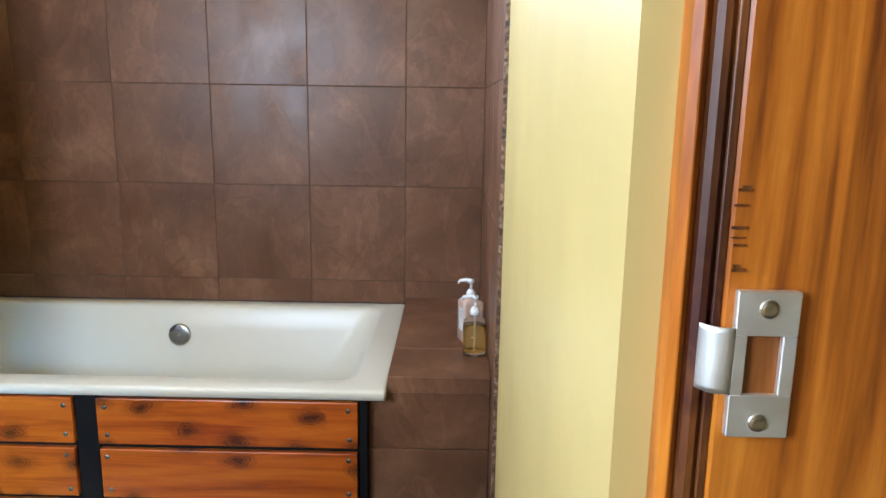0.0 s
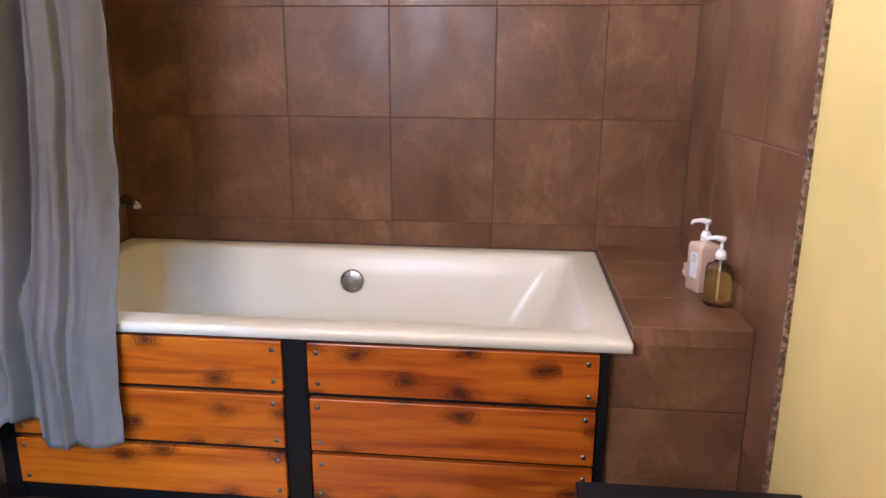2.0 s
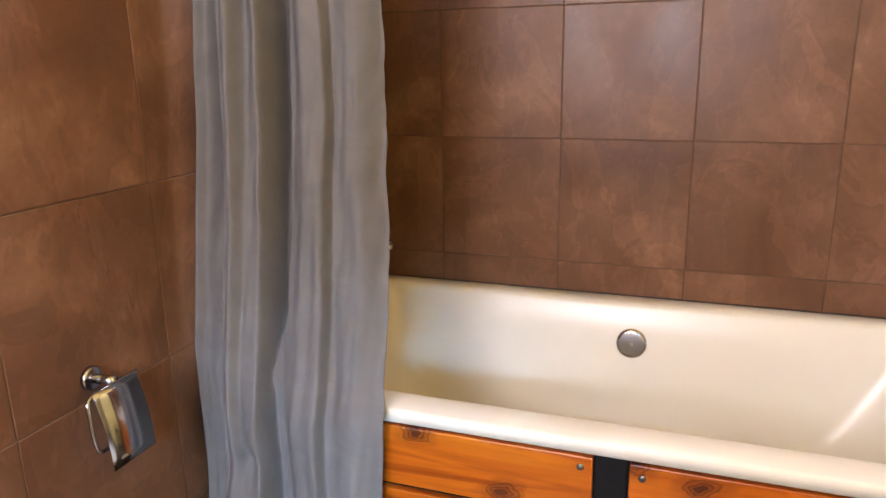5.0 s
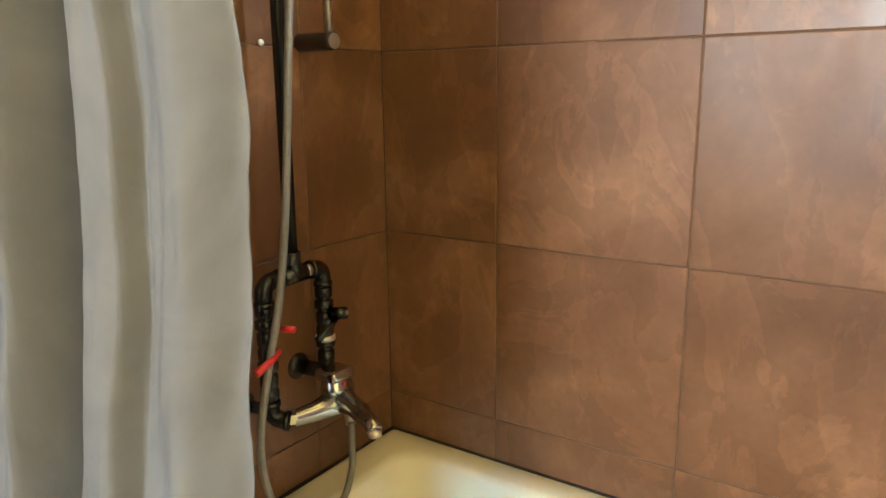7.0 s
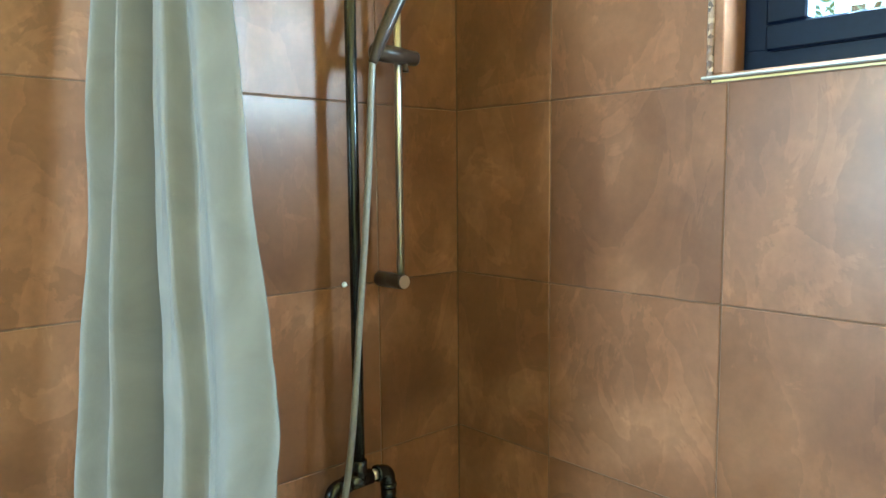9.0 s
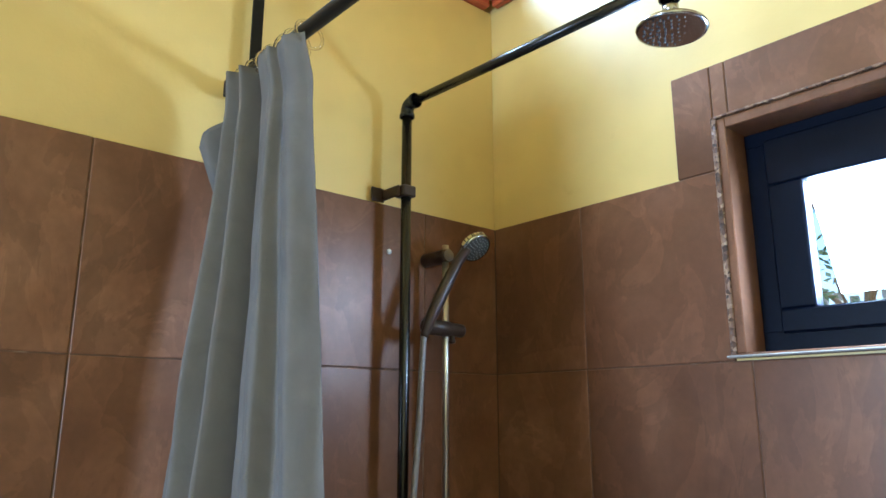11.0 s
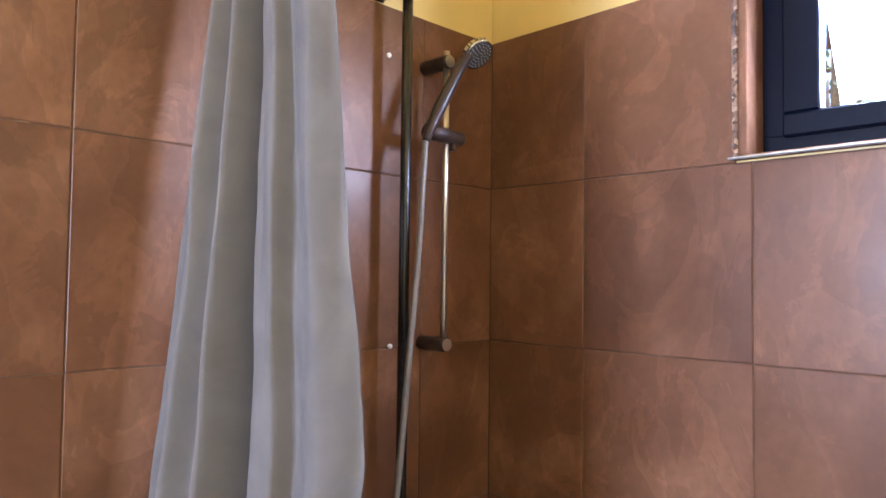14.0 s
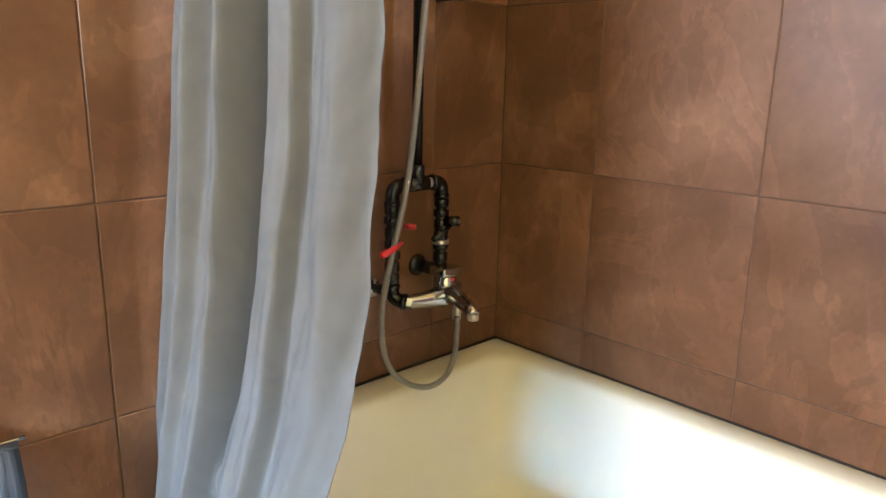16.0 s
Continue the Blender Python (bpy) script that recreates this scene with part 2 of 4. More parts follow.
def reed_material():
    m, nt, b = mat("brown_reed", (0.2, 0.09, 0.04), 0.6)
    rnd = nt.nodes.new("ShaderNodeNewGeometry")
    n = noise_tex(nt, coords(nt, (6, 60, 60)), 3.0, 4.0)
    col = ramp(nt, rnd.outputs["Random Per Island"], [(0.0, (0.10, 0.035, 0.016)), (0.6, (0.20, 0.075, 0.033)), (1.0, (0.33, 0.15, 0.07))])
    col = mix(nt, 0.4, col, ramp(nt, n, [(0.3, (0.3, 0.3, 0.3)), (0.7, (0.7, 0.7, 0.7))]), 'OVERLAY')
    nt.links.new(col, b.inputs["Base Color"])
    return m


def mat_cloth():
    m, nt, b = mat("cream_cotton_mat", (0.66, 0.56, 0.45), 0.9)
    n = noise_tex(nt, coords(nt), 220.0, 3.0)
    n1 = noise_tex(nt, coords(nt), 5.0, 3.0)
    col = ramp(nt, n1, [(0.3, (0.58, 0.48, 0.38)), (0.7, (0.70, 0.61, 0.50))])
    nt.links.new(col, b.inputs["Base Color"])
    bump(nt, b, n, 0.5, 0.004)
    return m


M_CURTAIN = curtain_material()
M_GLASS = glass("clear_glass")
M_AMBER = glass("amber_liquid_soap", (0.98, 0.90, 0.58), 0.0, 1.12)
M_AMBER.node_tree.nodes["Principled BSDF"].inputs["Transmission Weight"].default_value = 0.85
M_AMBER.node_tree.nodes["Principled BSDF"].inputs["Base Color"].default_value = (0.80, 0.60, 0.22, 1)
M_BOTTLE = glass("thin_clear_bottle", (1, 1, 1), 0.0, 1.10)
M_RING = glass("clear_plastic_ring", (0.93, 0.92, 0.86), 0.12, 1.3)
M_LOTION = painted("milky_pink_lotion", (0.56, 0.40, 0.31), 0.25, None, 0.01, 6.0, 0.97)
M_EDGE = mosaic_edge()
M_REED = reed_material()
M_MAT = mat_cloth()
M_STRING = painted("pale_string", (0.45, 0.36, 0.24), 0.8)
M_LEAF = painted("olive_leaf", (0.10, 0.15, 0.045), 0.5, (0.16, 0.2, 0.08), 0.0, 8.0)
M_BARK = painted("grey_brown_bark", (0.22, 0.15, 0.10), 0.9)
M_FENCE = painted("weathered_pale_fence", (0.45, 0.41, 0.35), 0.8)
M_GROUND = painted("dry_sandy_ground", (0.30, 0.24, 0.17), 0.95, None, 0.3, 3.0)


for _m, _s in ((M_FRAME, 0.10), (M_BLACK, 0.18), (M_BRONZE, 0.30)):
    _m.node_tree.nodes["Principled BSDF"].inputs["Specular IOR Level"].default_value = _s


# ---- mesh helpers ----
def link(name, bm, material, parent=None, label="", smooth=False):
    me = bpy.data.meshes.new(name)
    bm.to_mesh(me)
    bm.free()
    if material:
        me.materials.append(material)
    if smooth:
        for p in me.polygons:
            p.use_smooth = True
    ob = new(name, me)
    if parent:
        ob.parent = parent
    if label:
        ob["label"] = label
    return ob


def part(name, bm, material, parent, label="", smooth=False):
    return link(name, bm, material, parent, label, smooth)


def thing(name, x, y, z, label, category, group="", rz=0):
    e = new(name)
    e.matrix_basis = pose(x, y, z, 0, 0, rz)
    return tagged(e, label, category, group)


def box(lo, hi, bevel=0.0, seg=2, bm=None):
    own = bmesh.new()
    bmesh.ops.create_cube(own, size=1)
    for v in own.verts:
        v.co = Vector([lo[i] + (hi[i] - lo[i]) * (v.co[i] + 0.5) for i in range(3)])
    if bevel:
        bmesh.ops.bevel(own, geom=own.edges[:], offset=bevel, segments=seg, affect='EDGES', profile=0.5)
    if bm is None:
        return own
    me = bpy.data.meshes.new("tmp")
    own.to_mesh(me)
    own.free()
    bm.from_mesh(me)
    bpy.data.meshes.remove(me)
    return bm


def boxes(items, bevel=0.0):
    bm = bmesh.new()
    for lo, hi in items:
        box(lo, hi, bevel, 1, bm)
    return bm


def smooth_path(pts, n=8):
    """Catmull-Rom through a few points."""
    P = [Vector(p) for p in pts]
    P = [2 * P[0] - P[1]] + P + [2 * P[-1] - P[-2]]
    out = []
    for i in range(1, len(P) - 2):
        a, b, c, d = P[i - 1:i + 3]
        for k in range(n):
            t = k / n
            out.append(0.5 * (2 * b + (c - a) * t + (2 * a - 5 * b + 4 * c - d) * t * t + (3 * b - a - 3 * c + d) * t ** 3))
    return out + [P[-2]]


def tube(pts, radius, n=12, bm=None, close=False):
    """A round tube along points; radius a number or one for each point."""
    bm = bm or bmesh.new()
    P = [Vector(p) for p in pts]
    R = radius if isinstance(radius, (list, tuple)) else [radius] * len(P)
    rings, up = [], None
    m = len(P)
    for i, p in enumerate(P):
        if close:
            d = (P[(i + 1) % m] - P[i - 1]).normalized()
        else:
            d = (P[min(i + 1, m - 1)] - P[max(i - 1, 0)]).normalized()
        if up is None:
            up = d.orthogonal().normalized()
        up = (up - d * up.dot(d)).normalized()
        side = d.cross(up)
        rings.append([bm.verts.new(p + (up * math.cos(a) + side * math.sin(a)) * R[i]) for a in (2 * math.pi * k / n for k in range(n))])
    for i in range(m if close else m - 1):
        r0, r1 = rings[i], rings[(i + 1) % m]
        for k in range(n):
            bm.faces.new((r0[k], r0[(k + 1) % n], r1[(k + 1) % n], r1[k]))
    if not close:
        bm.faces.new(rings[0][::-1])
        bm.faces.new(rings[-1])
    return bm


def lathe(profile, axis_from, axis_to, n=24, bm=None):
    """Turned shape: (distance along, radius) pairs about a line."""
    a = Vector(axis_from)
    d = (Vector(axis_to) - a).normalized()
    up = d.orthogonal().normalized()
    side = d.cross(up)
    bm = bm or bmesh.new()
    rings = []
    for s, r in profile:
        rings.append([bm.verts.new(a + d * s + (up * math.cos(t) + side * math.sin(t)) * max(r, 0.0002)) for t in (2 * math.pi * k / n for k in range(n))])
    for r0, r1 in zip(rings, rings[1:]):
        for k in range(n):
            bm.faces.new((r0[k], r0[(k + 1) % n], r1[(k + 1) % n], r1[k]))
    bm.faces.new(rings[0][::-1])
    bm.faces.new(rings[-1])
    return bm


def rounded_ring(bm, x0, x1, y0, y1, z, r, n=8):
    vs = []
    for cx, cy, a0 in ((x1 - r, y1 - r, 0), (x0 + r, y1 - r, 90), (x0 + r, y0 + r, 180), (x1 - r, y0 + r, 270)):
        for k in range(n + 1):
            a = radians(a0 + 90 * k / n)
            vs.append(bm.verts.new((cx + r * math.cos(a), cy + r * math.sin(a), z)))
    return vs


def loft(rings, cap_first=False, cap_last=False, bm=None):
    for r0, r1 in zip(rings, rings[1:]):
        m = len(r0)
        for k in range(m):
            bm.faces.new((r0[k], r0[(k + 1) % m], r1[(k + 1) % m], r1[k]))
    if cap_first:
        bm.faces.new(rings[0][::-1])
    if cap_last:
        bm.faces.new(rings[-1])
    return bm


def structure(name, bm, material, label="", smooth=False):
    return tagged(link(name, bm, material, None, "", smooth), label, "", "", "structure")


def gable(x0, x1, y0, y1, z0=-0.1):
    """A wall across the house that follows the roof's underside."""
    bm = bmesh.new()
    prof = [(y0, z0), (y1, z0), (y1, 3.12 - 0.88 * max(0, y1)), (0.0, 3.14), (-1.85, 4.76), (-3.70, 3.14), (y0, 3.0)]
    if z0 > 0:
        prof = [(y0, z0), (y1, z0), (-1.85, 4.76)]
    a, b = ([bm.verts.new((x, y, z)) for y, z in prof] for x in (x0, x1))
    bm.faces.new(a)
    bm.faces.new(b[::-1])
    for k in range(len(prof)):
        bm.faces.new((a[k], b[k], b[(k + 1) % len(prof)], a[(k + 1) % len(prof)]))
    bmesh.ops.recalc_face_normals(bm, faces=bm.faces[:])
    return bm


# ---- the room ----
XR, YF, ZTOP = 2.245, -3.70, 3.02      # inner face of the side wall, wall behind the walker, top of the walls
WX0, WX1, WZ0, WZ1 = 0.672, 1.452, 1.935, 2.449   # opening of the bath window
floor = structure("floor", box((-2.4, YF - 0.2, -0.12), (3.8, 0.2, -0.012)), M_GROUT, "dark slate floor")
# gable wall behind the bath, with the window's opening
back_wall = structure("wall_north", boxes([((-2.4, 0.008, -0.1), (WX0, 0.20, 3.16)), ((WX1, 0.008, -0.1), (3.8, 0.20, 3.16)),
    ((WX0, 0.008, -0.1), (WX1, 0.20, WZ0)), ((WX0, 0.008, WZ1), (WX1, 0.20, 3.16))]), M_YELLOW, "yellow painted plaster wall above brown tiles")
left_wall = structure("wall_west", boxes([((-0.13, YF, -0.1), (-0.008, 0.006, ZTOP))]), M_YELLOW, "yellow painted partition above brown tiles")
structure("grout_bed", boxes([((-0.0078, 0.0020, 0.0), (XR + 0.0078, 0.0079, 1.93)), ((-0.0078, 0.0020, 1.93), (WX0, 0.0079, 2.333)), ((WX1, 0.0020, 1.93), (XR, 0.0079, 2.333)), ((0.580, 0.0020, 2.333), (WX0, 0.0079, 2.577)),
    ((WX1, 0.0020, 2.333), (WX1 + 0.092, 0.0079, 2.577)), ((WX0, 0.0020, WZ1), (WX1, 0.0079, 2.577)), ((-0.0079, YF, 0.0), (-0.0020, 0.0, 2.333)), ((XR + 0.0020, -1.097, 0.0), (XR + 0.0079, 0.0, 2.333))]), M_GROUT, "dark brown grout between the wall tiles")
DY0, DY1 = -3.46, -2.60      # door opening


def _side_wall(rest):
    """The long wall leans a little into the room towards the doorway."""
    bm = boxes(rest)
    plan = [(XR + 0.008, 0.006), (XR + 0.008, -1.10), (2.207, DY1), (XR + 0.13, DY1), (XR + 0.13, 0.006)]
    a, b = ([bm.verts.new((x, y, z)) for x, y in plan] for z in (-0.1, ZTOP))
    faces = [bm.faces.new(a), bm.faces.new(b[::-1])]
    for k in range(5):
        faces.append(bm.faces.new((a[k], b[k], b[(k + 1) % 5], a[(k + 1) % 5])))
    bmesh.ops.recalc_face_normals(bm, faces=bm.faces[:])
    return bm


right_wall = structure("wall_east", _side_wall([((XR + 0.008, YF, -0.1), (XR + 0.13, DY0, ZTOP)),
    ((XR + 0.008, DY0, 2.10), (XR + 0.13, DY1, ZTOP))]), M_YELLOW, "yellow painted plaster wall beside the doorway")
structure("wall_east_gable", gable(XR + 0.009, XR + 0.129, -3.60, -0.06, ZTOP + 0.002), M_YELLOW, "yellow painted gable above the side wall")
FX0, FX1, FZ0, FZ1 = 0.06, 2.00, 1.30, 2.28
front_wall = structure("wall_south", boxes([((-2.4, YF - 0.16, -0.1), (FX0, YF, 3.16)), ((FX1, YF - 0.16, -0.1), (3.8, YF, 3.16)),
    ((FX0, YF - 0.16, -0.1), (FX1, YF, FZ0)), ((FX0, YF - 0.16, FZ1), (FX1, YF, 3.16))]), M_YELLOW, "yellow painted plaster wall")
structure("wall_far_west", gable(-2.5, -2.38, YF - 0.16, 0.2), M_YELLOW, "yellow painted plaster wall")
structure("wall_corridor", gable(3.7, 3.82, YF - 0.16, 0.2), M_YELLOW, "yellow painted plaster wall")

# pitched roof: underside rises from the bath's wall to the ridge and falls again
SL, RY = 0.88, -1.85
SKX0, SKX1, SKY0, SKY1 = -1.20, -0.165, -1.45, -0.10


def roof_z(y):
    return 3.15 + SL * (-y if y > RY else (y - 2 * RY))


def roof_panel(bm, x0, x1, y0, y1, t=0.10):
    q = []
    for dz in (0, t):
        for x, y in ((x0, y0), (x1, y0), (x1, y1), (x0, y1)):
            q.append(bm.verts.new((x, y, 3.15 + SL * (-y if y0 + y1 > 2 * RY else (y - 2 * RY)) + dz)))
    for f in ((3, 2, 1, 0), (4, 5, 6, 7), (0, 1, 5, 4), (1, 2, 6, 5), (2, 3, 7, 6), (3, 0, 4, 7)):
        bm.faces.new([q[i] for i in f])


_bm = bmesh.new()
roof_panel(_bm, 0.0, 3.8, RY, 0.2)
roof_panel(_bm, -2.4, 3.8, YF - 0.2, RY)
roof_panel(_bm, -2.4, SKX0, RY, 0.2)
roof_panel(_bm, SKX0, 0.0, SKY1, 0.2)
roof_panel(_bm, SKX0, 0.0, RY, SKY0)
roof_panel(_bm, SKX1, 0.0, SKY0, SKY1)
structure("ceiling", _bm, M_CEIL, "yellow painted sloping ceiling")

# timber plates on top of the walls
structure("beam_west", boxes([((-0.15, YF, 3.022), (0.018, -0.02, 3.150))], 0.006), M_BEAM_Y, "red-brown stained timber wall plate")
structure("beam_north", boxes([((0.020, -0.022, 3.022), (XR, 0.006, 3.145))], 0.005), M_BEAM_X, "red-brown stained timber wall plate")
_bm = bmesh.new()
for _x0, _x1 in ((0.020, 0.062),):
    q = []
    for y in (-0.01, RY):
        for dz in (-0.075, 0.0):
            for x in (_x0, _x1):
                q.append(_bm.verts.new((x, y, 3.15 - SL * y + dz)))
    for f in ((0, 1, 3, 2), (4, 6, 7, 5), (0, 4, 5, 1), (2, 3, 7, 6), (0, 2, 6, 4), (1, 5, 7, 3)):
        _bm.faces.new([q[i] for i in f])
structure("rafter", _bm, M_BEAM_Y, "red-brown stained rafter with bolt heads")

# reed lining beside the roof light
_bm = bmesh.new()
_n = 105
for i in range(_n):
    y = -0.02 - 1.5 * i / _n
    z = roof_z(y) - 0.009 + random.uniform(-0.0025, 0.0025)
    tube([(-0.130, y + random.uniform(-.003, .003), z), (-0.05, y + random.uniform(-.003, .003), z), (0.020, y, z)], random.uniform(0.0055, 0.0085), 5, _bm)
reed = tagged(link("reed_lining", _bm, M_REED), "brown reed ceiling lining tied with string", "ceiling lining", "", "stuff")
for x in (-0.045,):
    _p = [(x + 0.004 * math.sin(i * 1.7), -0.02 - 1.5 * i / 40, roof_z(-0.02 - 1.5 * i / 40) - 0.020 + 0.003 * math.sin(i * 2.3)) for i in range(41)]
    part("string", tube(_p, 0.0035, 6), M_STRING, reed, "pale tie string")

# roof light: dark frame and a pane
roof_light = thing("roof_window", 0, 0, 0, "dark framed glass roof window in sloping ceiling", "window")
_bm = bmesh.new()
roof_panel(_bm, SKX1 - 0.045, SKX1 + 0.035, SKY0, SKY1, 0.09)
roof_panel(_bm, SKX0, SKX0 + 0.05, SKY0, SKY1, 0.09)
roof_panel(_bm, SKX0 + 0.05, SKX1 - 0.045, SKY0, SKY0 + 0.05, 0.09)
roof_panel(_bm, SKX0 + 0.05, SKX1 - 0.045, SKY1 - 0.05, SKY1, 0.09)
for v in _bm.verts:
    v.co.z -= 0.03
part("frame", _bm, M_FRAME, roof_light)
_bm = bmesh.new()
roof_panel(_bm, SKX0 + 0.05, SKX1 - 0.045, SKY0 + 0.05, SKY1 - 0.05, 0.006)
_p = part("pane", _bm, M_GLASS, roof_light)
_p.location.z = 0.03
_p.visible_shadow = False

# ---- door frame ----
door_frame = structure("door_1", boxes([((2.2497, DY1 - 0.030, 0), (2.3576, DY1 - 0.008, 2.05)),
    ((2.2449, DY0 - 0.02, 0), (2.3386, DY0 + 0.012, 2.06)), ((2.2449, DY0, 2.06), (2.3386, DY1, 2.10))], 0.003), M_JAMB, "worn orange-stained wooden door frame with nickel strike plate")
_bm = boxes([((2.2558, DY1 - 0.036, 1.3321), (2.2876, DY1 - 0.0305, 1.3552)), ((2.2558, DY1 - 0.036, 1.2774), (2.2876, DY1 - 0.0305, 1.3006)),
    ((2.2558, DY1 - 0.036, 1.3006), (2.2624, DY1 - 0.0305, 1.3321)), ((2.2802, DY1 - 0.036, 1.3006), (2.2876, DY1 - 0.0305, 1.3321))], 0.0006)
strike = part("strike_plate", _bm, M_NICKEL, door_frame, "satin nickel strike plate")
# the lip curls away round the edge of the frame
_bm = bmesh.new()
_rows = [[_bm.verts.new((x, DY1 - y, z)) for z in (1.3010, 1.3040, 1.3330, 1.3360)] for x, y in ((2.2562, 0.0360), (2.2520, 0.0362), (2.2480, 0.0352), (2.2445, 0.0330), (2.2418, 0.0290), (2.2400, 0.0235))]
for _r0, _r1 in zip(_rows, _rows[1:]):
    for k in range(3):
        _bm.faces.new((_r0[k], _r0[k + 1], _r1[k + 1], _r1[k]))
_lip = part("lip", _bm, M_NICKEL, strike, "curled latch lip", True)
_lip.modifiers.new("thickness", 'SOLIDIFY').thickness = 0.0016
for z in (1.3464, 1.2858):
    part("screw", lathe([(0, 0.0050), (0.0010, 0.0046), (0.0016, 0.0030), (0.0012, 0.0008)], (2.2716, DY1 - 0.036, z), (2.2716, DY1 - 0.1, z), 20), M_STEEL, strike)
# no hollow is cut: a dark wood slab gives the latch hole its shade
part("recess", boxes([((2.2610, DY1 - 0.0325, 1.2995), (2.2815, DY1 - 0.0303, 1.3330))]), M_DARKWOOD, strike, "dark slab for the shaded chiselled recess")
# frame edge: an orange arris, a dark weathered groove, rough chisel nicks
part("arris", boxes([((2.2285, DY1 - 0.020, 0), (2.2375, DY1 + 0.02, 2.06))], 0.004), M_JAMB, door_frame, "worn orange arris")
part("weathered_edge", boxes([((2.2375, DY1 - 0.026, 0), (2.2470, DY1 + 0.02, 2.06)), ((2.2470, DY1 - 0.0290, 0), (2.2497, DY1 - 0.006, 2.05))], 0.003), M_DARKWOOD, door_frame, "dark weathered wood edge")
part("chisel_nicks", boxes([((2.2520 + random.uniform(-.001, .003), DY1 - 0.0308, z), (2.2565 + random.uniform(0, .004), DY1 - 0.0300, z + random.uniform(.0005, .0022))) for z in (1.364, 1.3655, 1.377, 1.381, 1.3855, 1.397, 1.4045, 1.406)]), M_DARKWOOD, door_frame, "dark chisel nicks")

# ---- bath window ----
window = structure("window_1", boxes([((WX0 + 0.001, 0.086, WZ0 + 0.001), (WX1 - 0.001, 0.15, WZ0 + 0.055)), ((WX0 + 0.001, 0.086, WZ1 - 0.055), (WX1 - 0.001, 0.15, WZ1 - 0.001)),
    ((WX0 + 0.001, 0.086, WZ0 + 0.055), (WX0 + 0.075, 0.15, WZ1 - 0.055)), ((WX1 - 0.075, 0.086, WZ0 + 0.055), (WX1 - 0.001, 0.15, WZ1 - 0.055))], 0.001), M_FRAME, "small dark blue framed awning window")
part("sash", boxes([((WX0 + 0.070, 0.068, WZ0 + 0.05), (WX1 - 0.070, 0.11, WZ0 + 0.098)), ((WX0 + 0.070, 0.068, WZ1 - 0.152), (WX1 - 0.070, 0.11, WZ1 - 0.05)),
    ((WX0 + 0.070, 0.068, WZ0 + 0.098), (WX0 + 0.142, 0.11, WZ1 - 0.152)), ((WX1 - 0.142, 0.068, WZ0 + 0.098), (WX1 - 0.070, 0.11, WZ1 - 0.152))], 0.004), M_FRAME, window)
_p = part("pane", boxes([((WX0 + 0.14, 0.088, WZ0 + 0.096), (WX1 - 0.14, 0.093, WZ1 - 0.150))]), M_GLASS, window)
_p.visible_shadow = False
part("reveal_lining", boxes([((WX0, -0.002, WZ0 + 0.010), (WX0 + 0.026, 0.085, WZ1)), ((WX1 - 0.026, -0.002, WZ0 + 0.010), (WX1, 0.085, WZ1)),
    ((WX0 + 0.026, -0.002, WZ1 - 0.024), (WX1 - 0.026, 0.085, WZ1)), ((WX0, -0.002, WZ0), (WX1, 0.085, WZ0 + 0.010))], 0.002), M_TILE, window, "brown tiled reveal")
part("edging", boxes([((WX0 - 0.004, -0.007, WZ0), (WX0 + 0.009, -0.0025, WZ1)), ((WX1 - 0.009, -0.007, WZ0), (WX1 + 0.004, -0.0025, WZ1)),
    ((WX0 - 0.004, -0.007, WZ1), (WX1 + 0.004, -0.0025, WZ1 + 0.006))], 0.002), M_EDGE, window, "speckled stone edging")
part("sill_strip", boxes([((WX0 - 0.010, -0.016, WZ0 + 0.0002), (WX1 + 0.010, -0.0025, WZ0 + 0.005))], 0.002), M_SILL, window, "thin pale sill strip")

# window behind the walker
window_2 = structure("window_2", boxes([((FX0, YF - 0.10, FZ0), (FX0 + 0.05, YF - 0.05, FZ1)), ((FX1 - 0.05, YF - 0.10, FZ0), (FX1, YF - 0.05, FZ1)),
    ((FX0 + 0.05, YF - 0.10, FZ0), (FX1 - 0.05, YF - 0.05, FZ0 + 0.05)), ((FX0 + 0.05, YF - 0.10, FZ1 - 0.05), (FX1 - 0.05, YF - 0.05, FZ1)), ((0.88, YF - 0.10, FZ0 + 0.05), (0.92, YF - 0.05, FZ1 - 0.05))], 0.003), M_FRAME, "dark framed window")
for a, b in ((FX0 + 0.05, 0.88), (0.92, FX1 - 0.05)):
    _p = part("pane", boxes([((a, YF - 0.078, FZ0 + 0.05), (b, YF - 0.072, FZ1 - 0.05))]), M_GLASS, window_2)
    _p.visible_shadow = False

# edging strip where the tiles end
structure("trim", boxes([((XR - 0.004, -1.112, 0.0), (XR + 0.010, -1.098, 2.36))], 0.002), M_EDGE, "speckled stone edging strip")
structure("caulk_line", boxes([((0.0, -0.0055, 0.590), (1.93, -0.0005, 0.6015)), ((0.0005, -0.96, 0.590), (0.0060, -0.0055, 0.6015))]), M_CAULK, "black caulk line along the bath")

# ---- bath ----
TX0, TX1, TY0, TY1, TZ = 0.004, 1.925, -0.972, -0.004, 0.599
bath = thing("bathtub", 0.96, -0.49, 0.0, "cream-white enamel bathtub with chrome overflow, set in corner", "bathtub")
_bm = bmesh.new()
_o = (-0.96, 0.49, 0.0)


def tub_ring(x0, x1, y0, y1, z, r):
    vs = rounded_ring(_bm, x0, x1, y0, y1, z, r, 10)
    for v in vs:
        v.co += Vector(_o)
    return vs


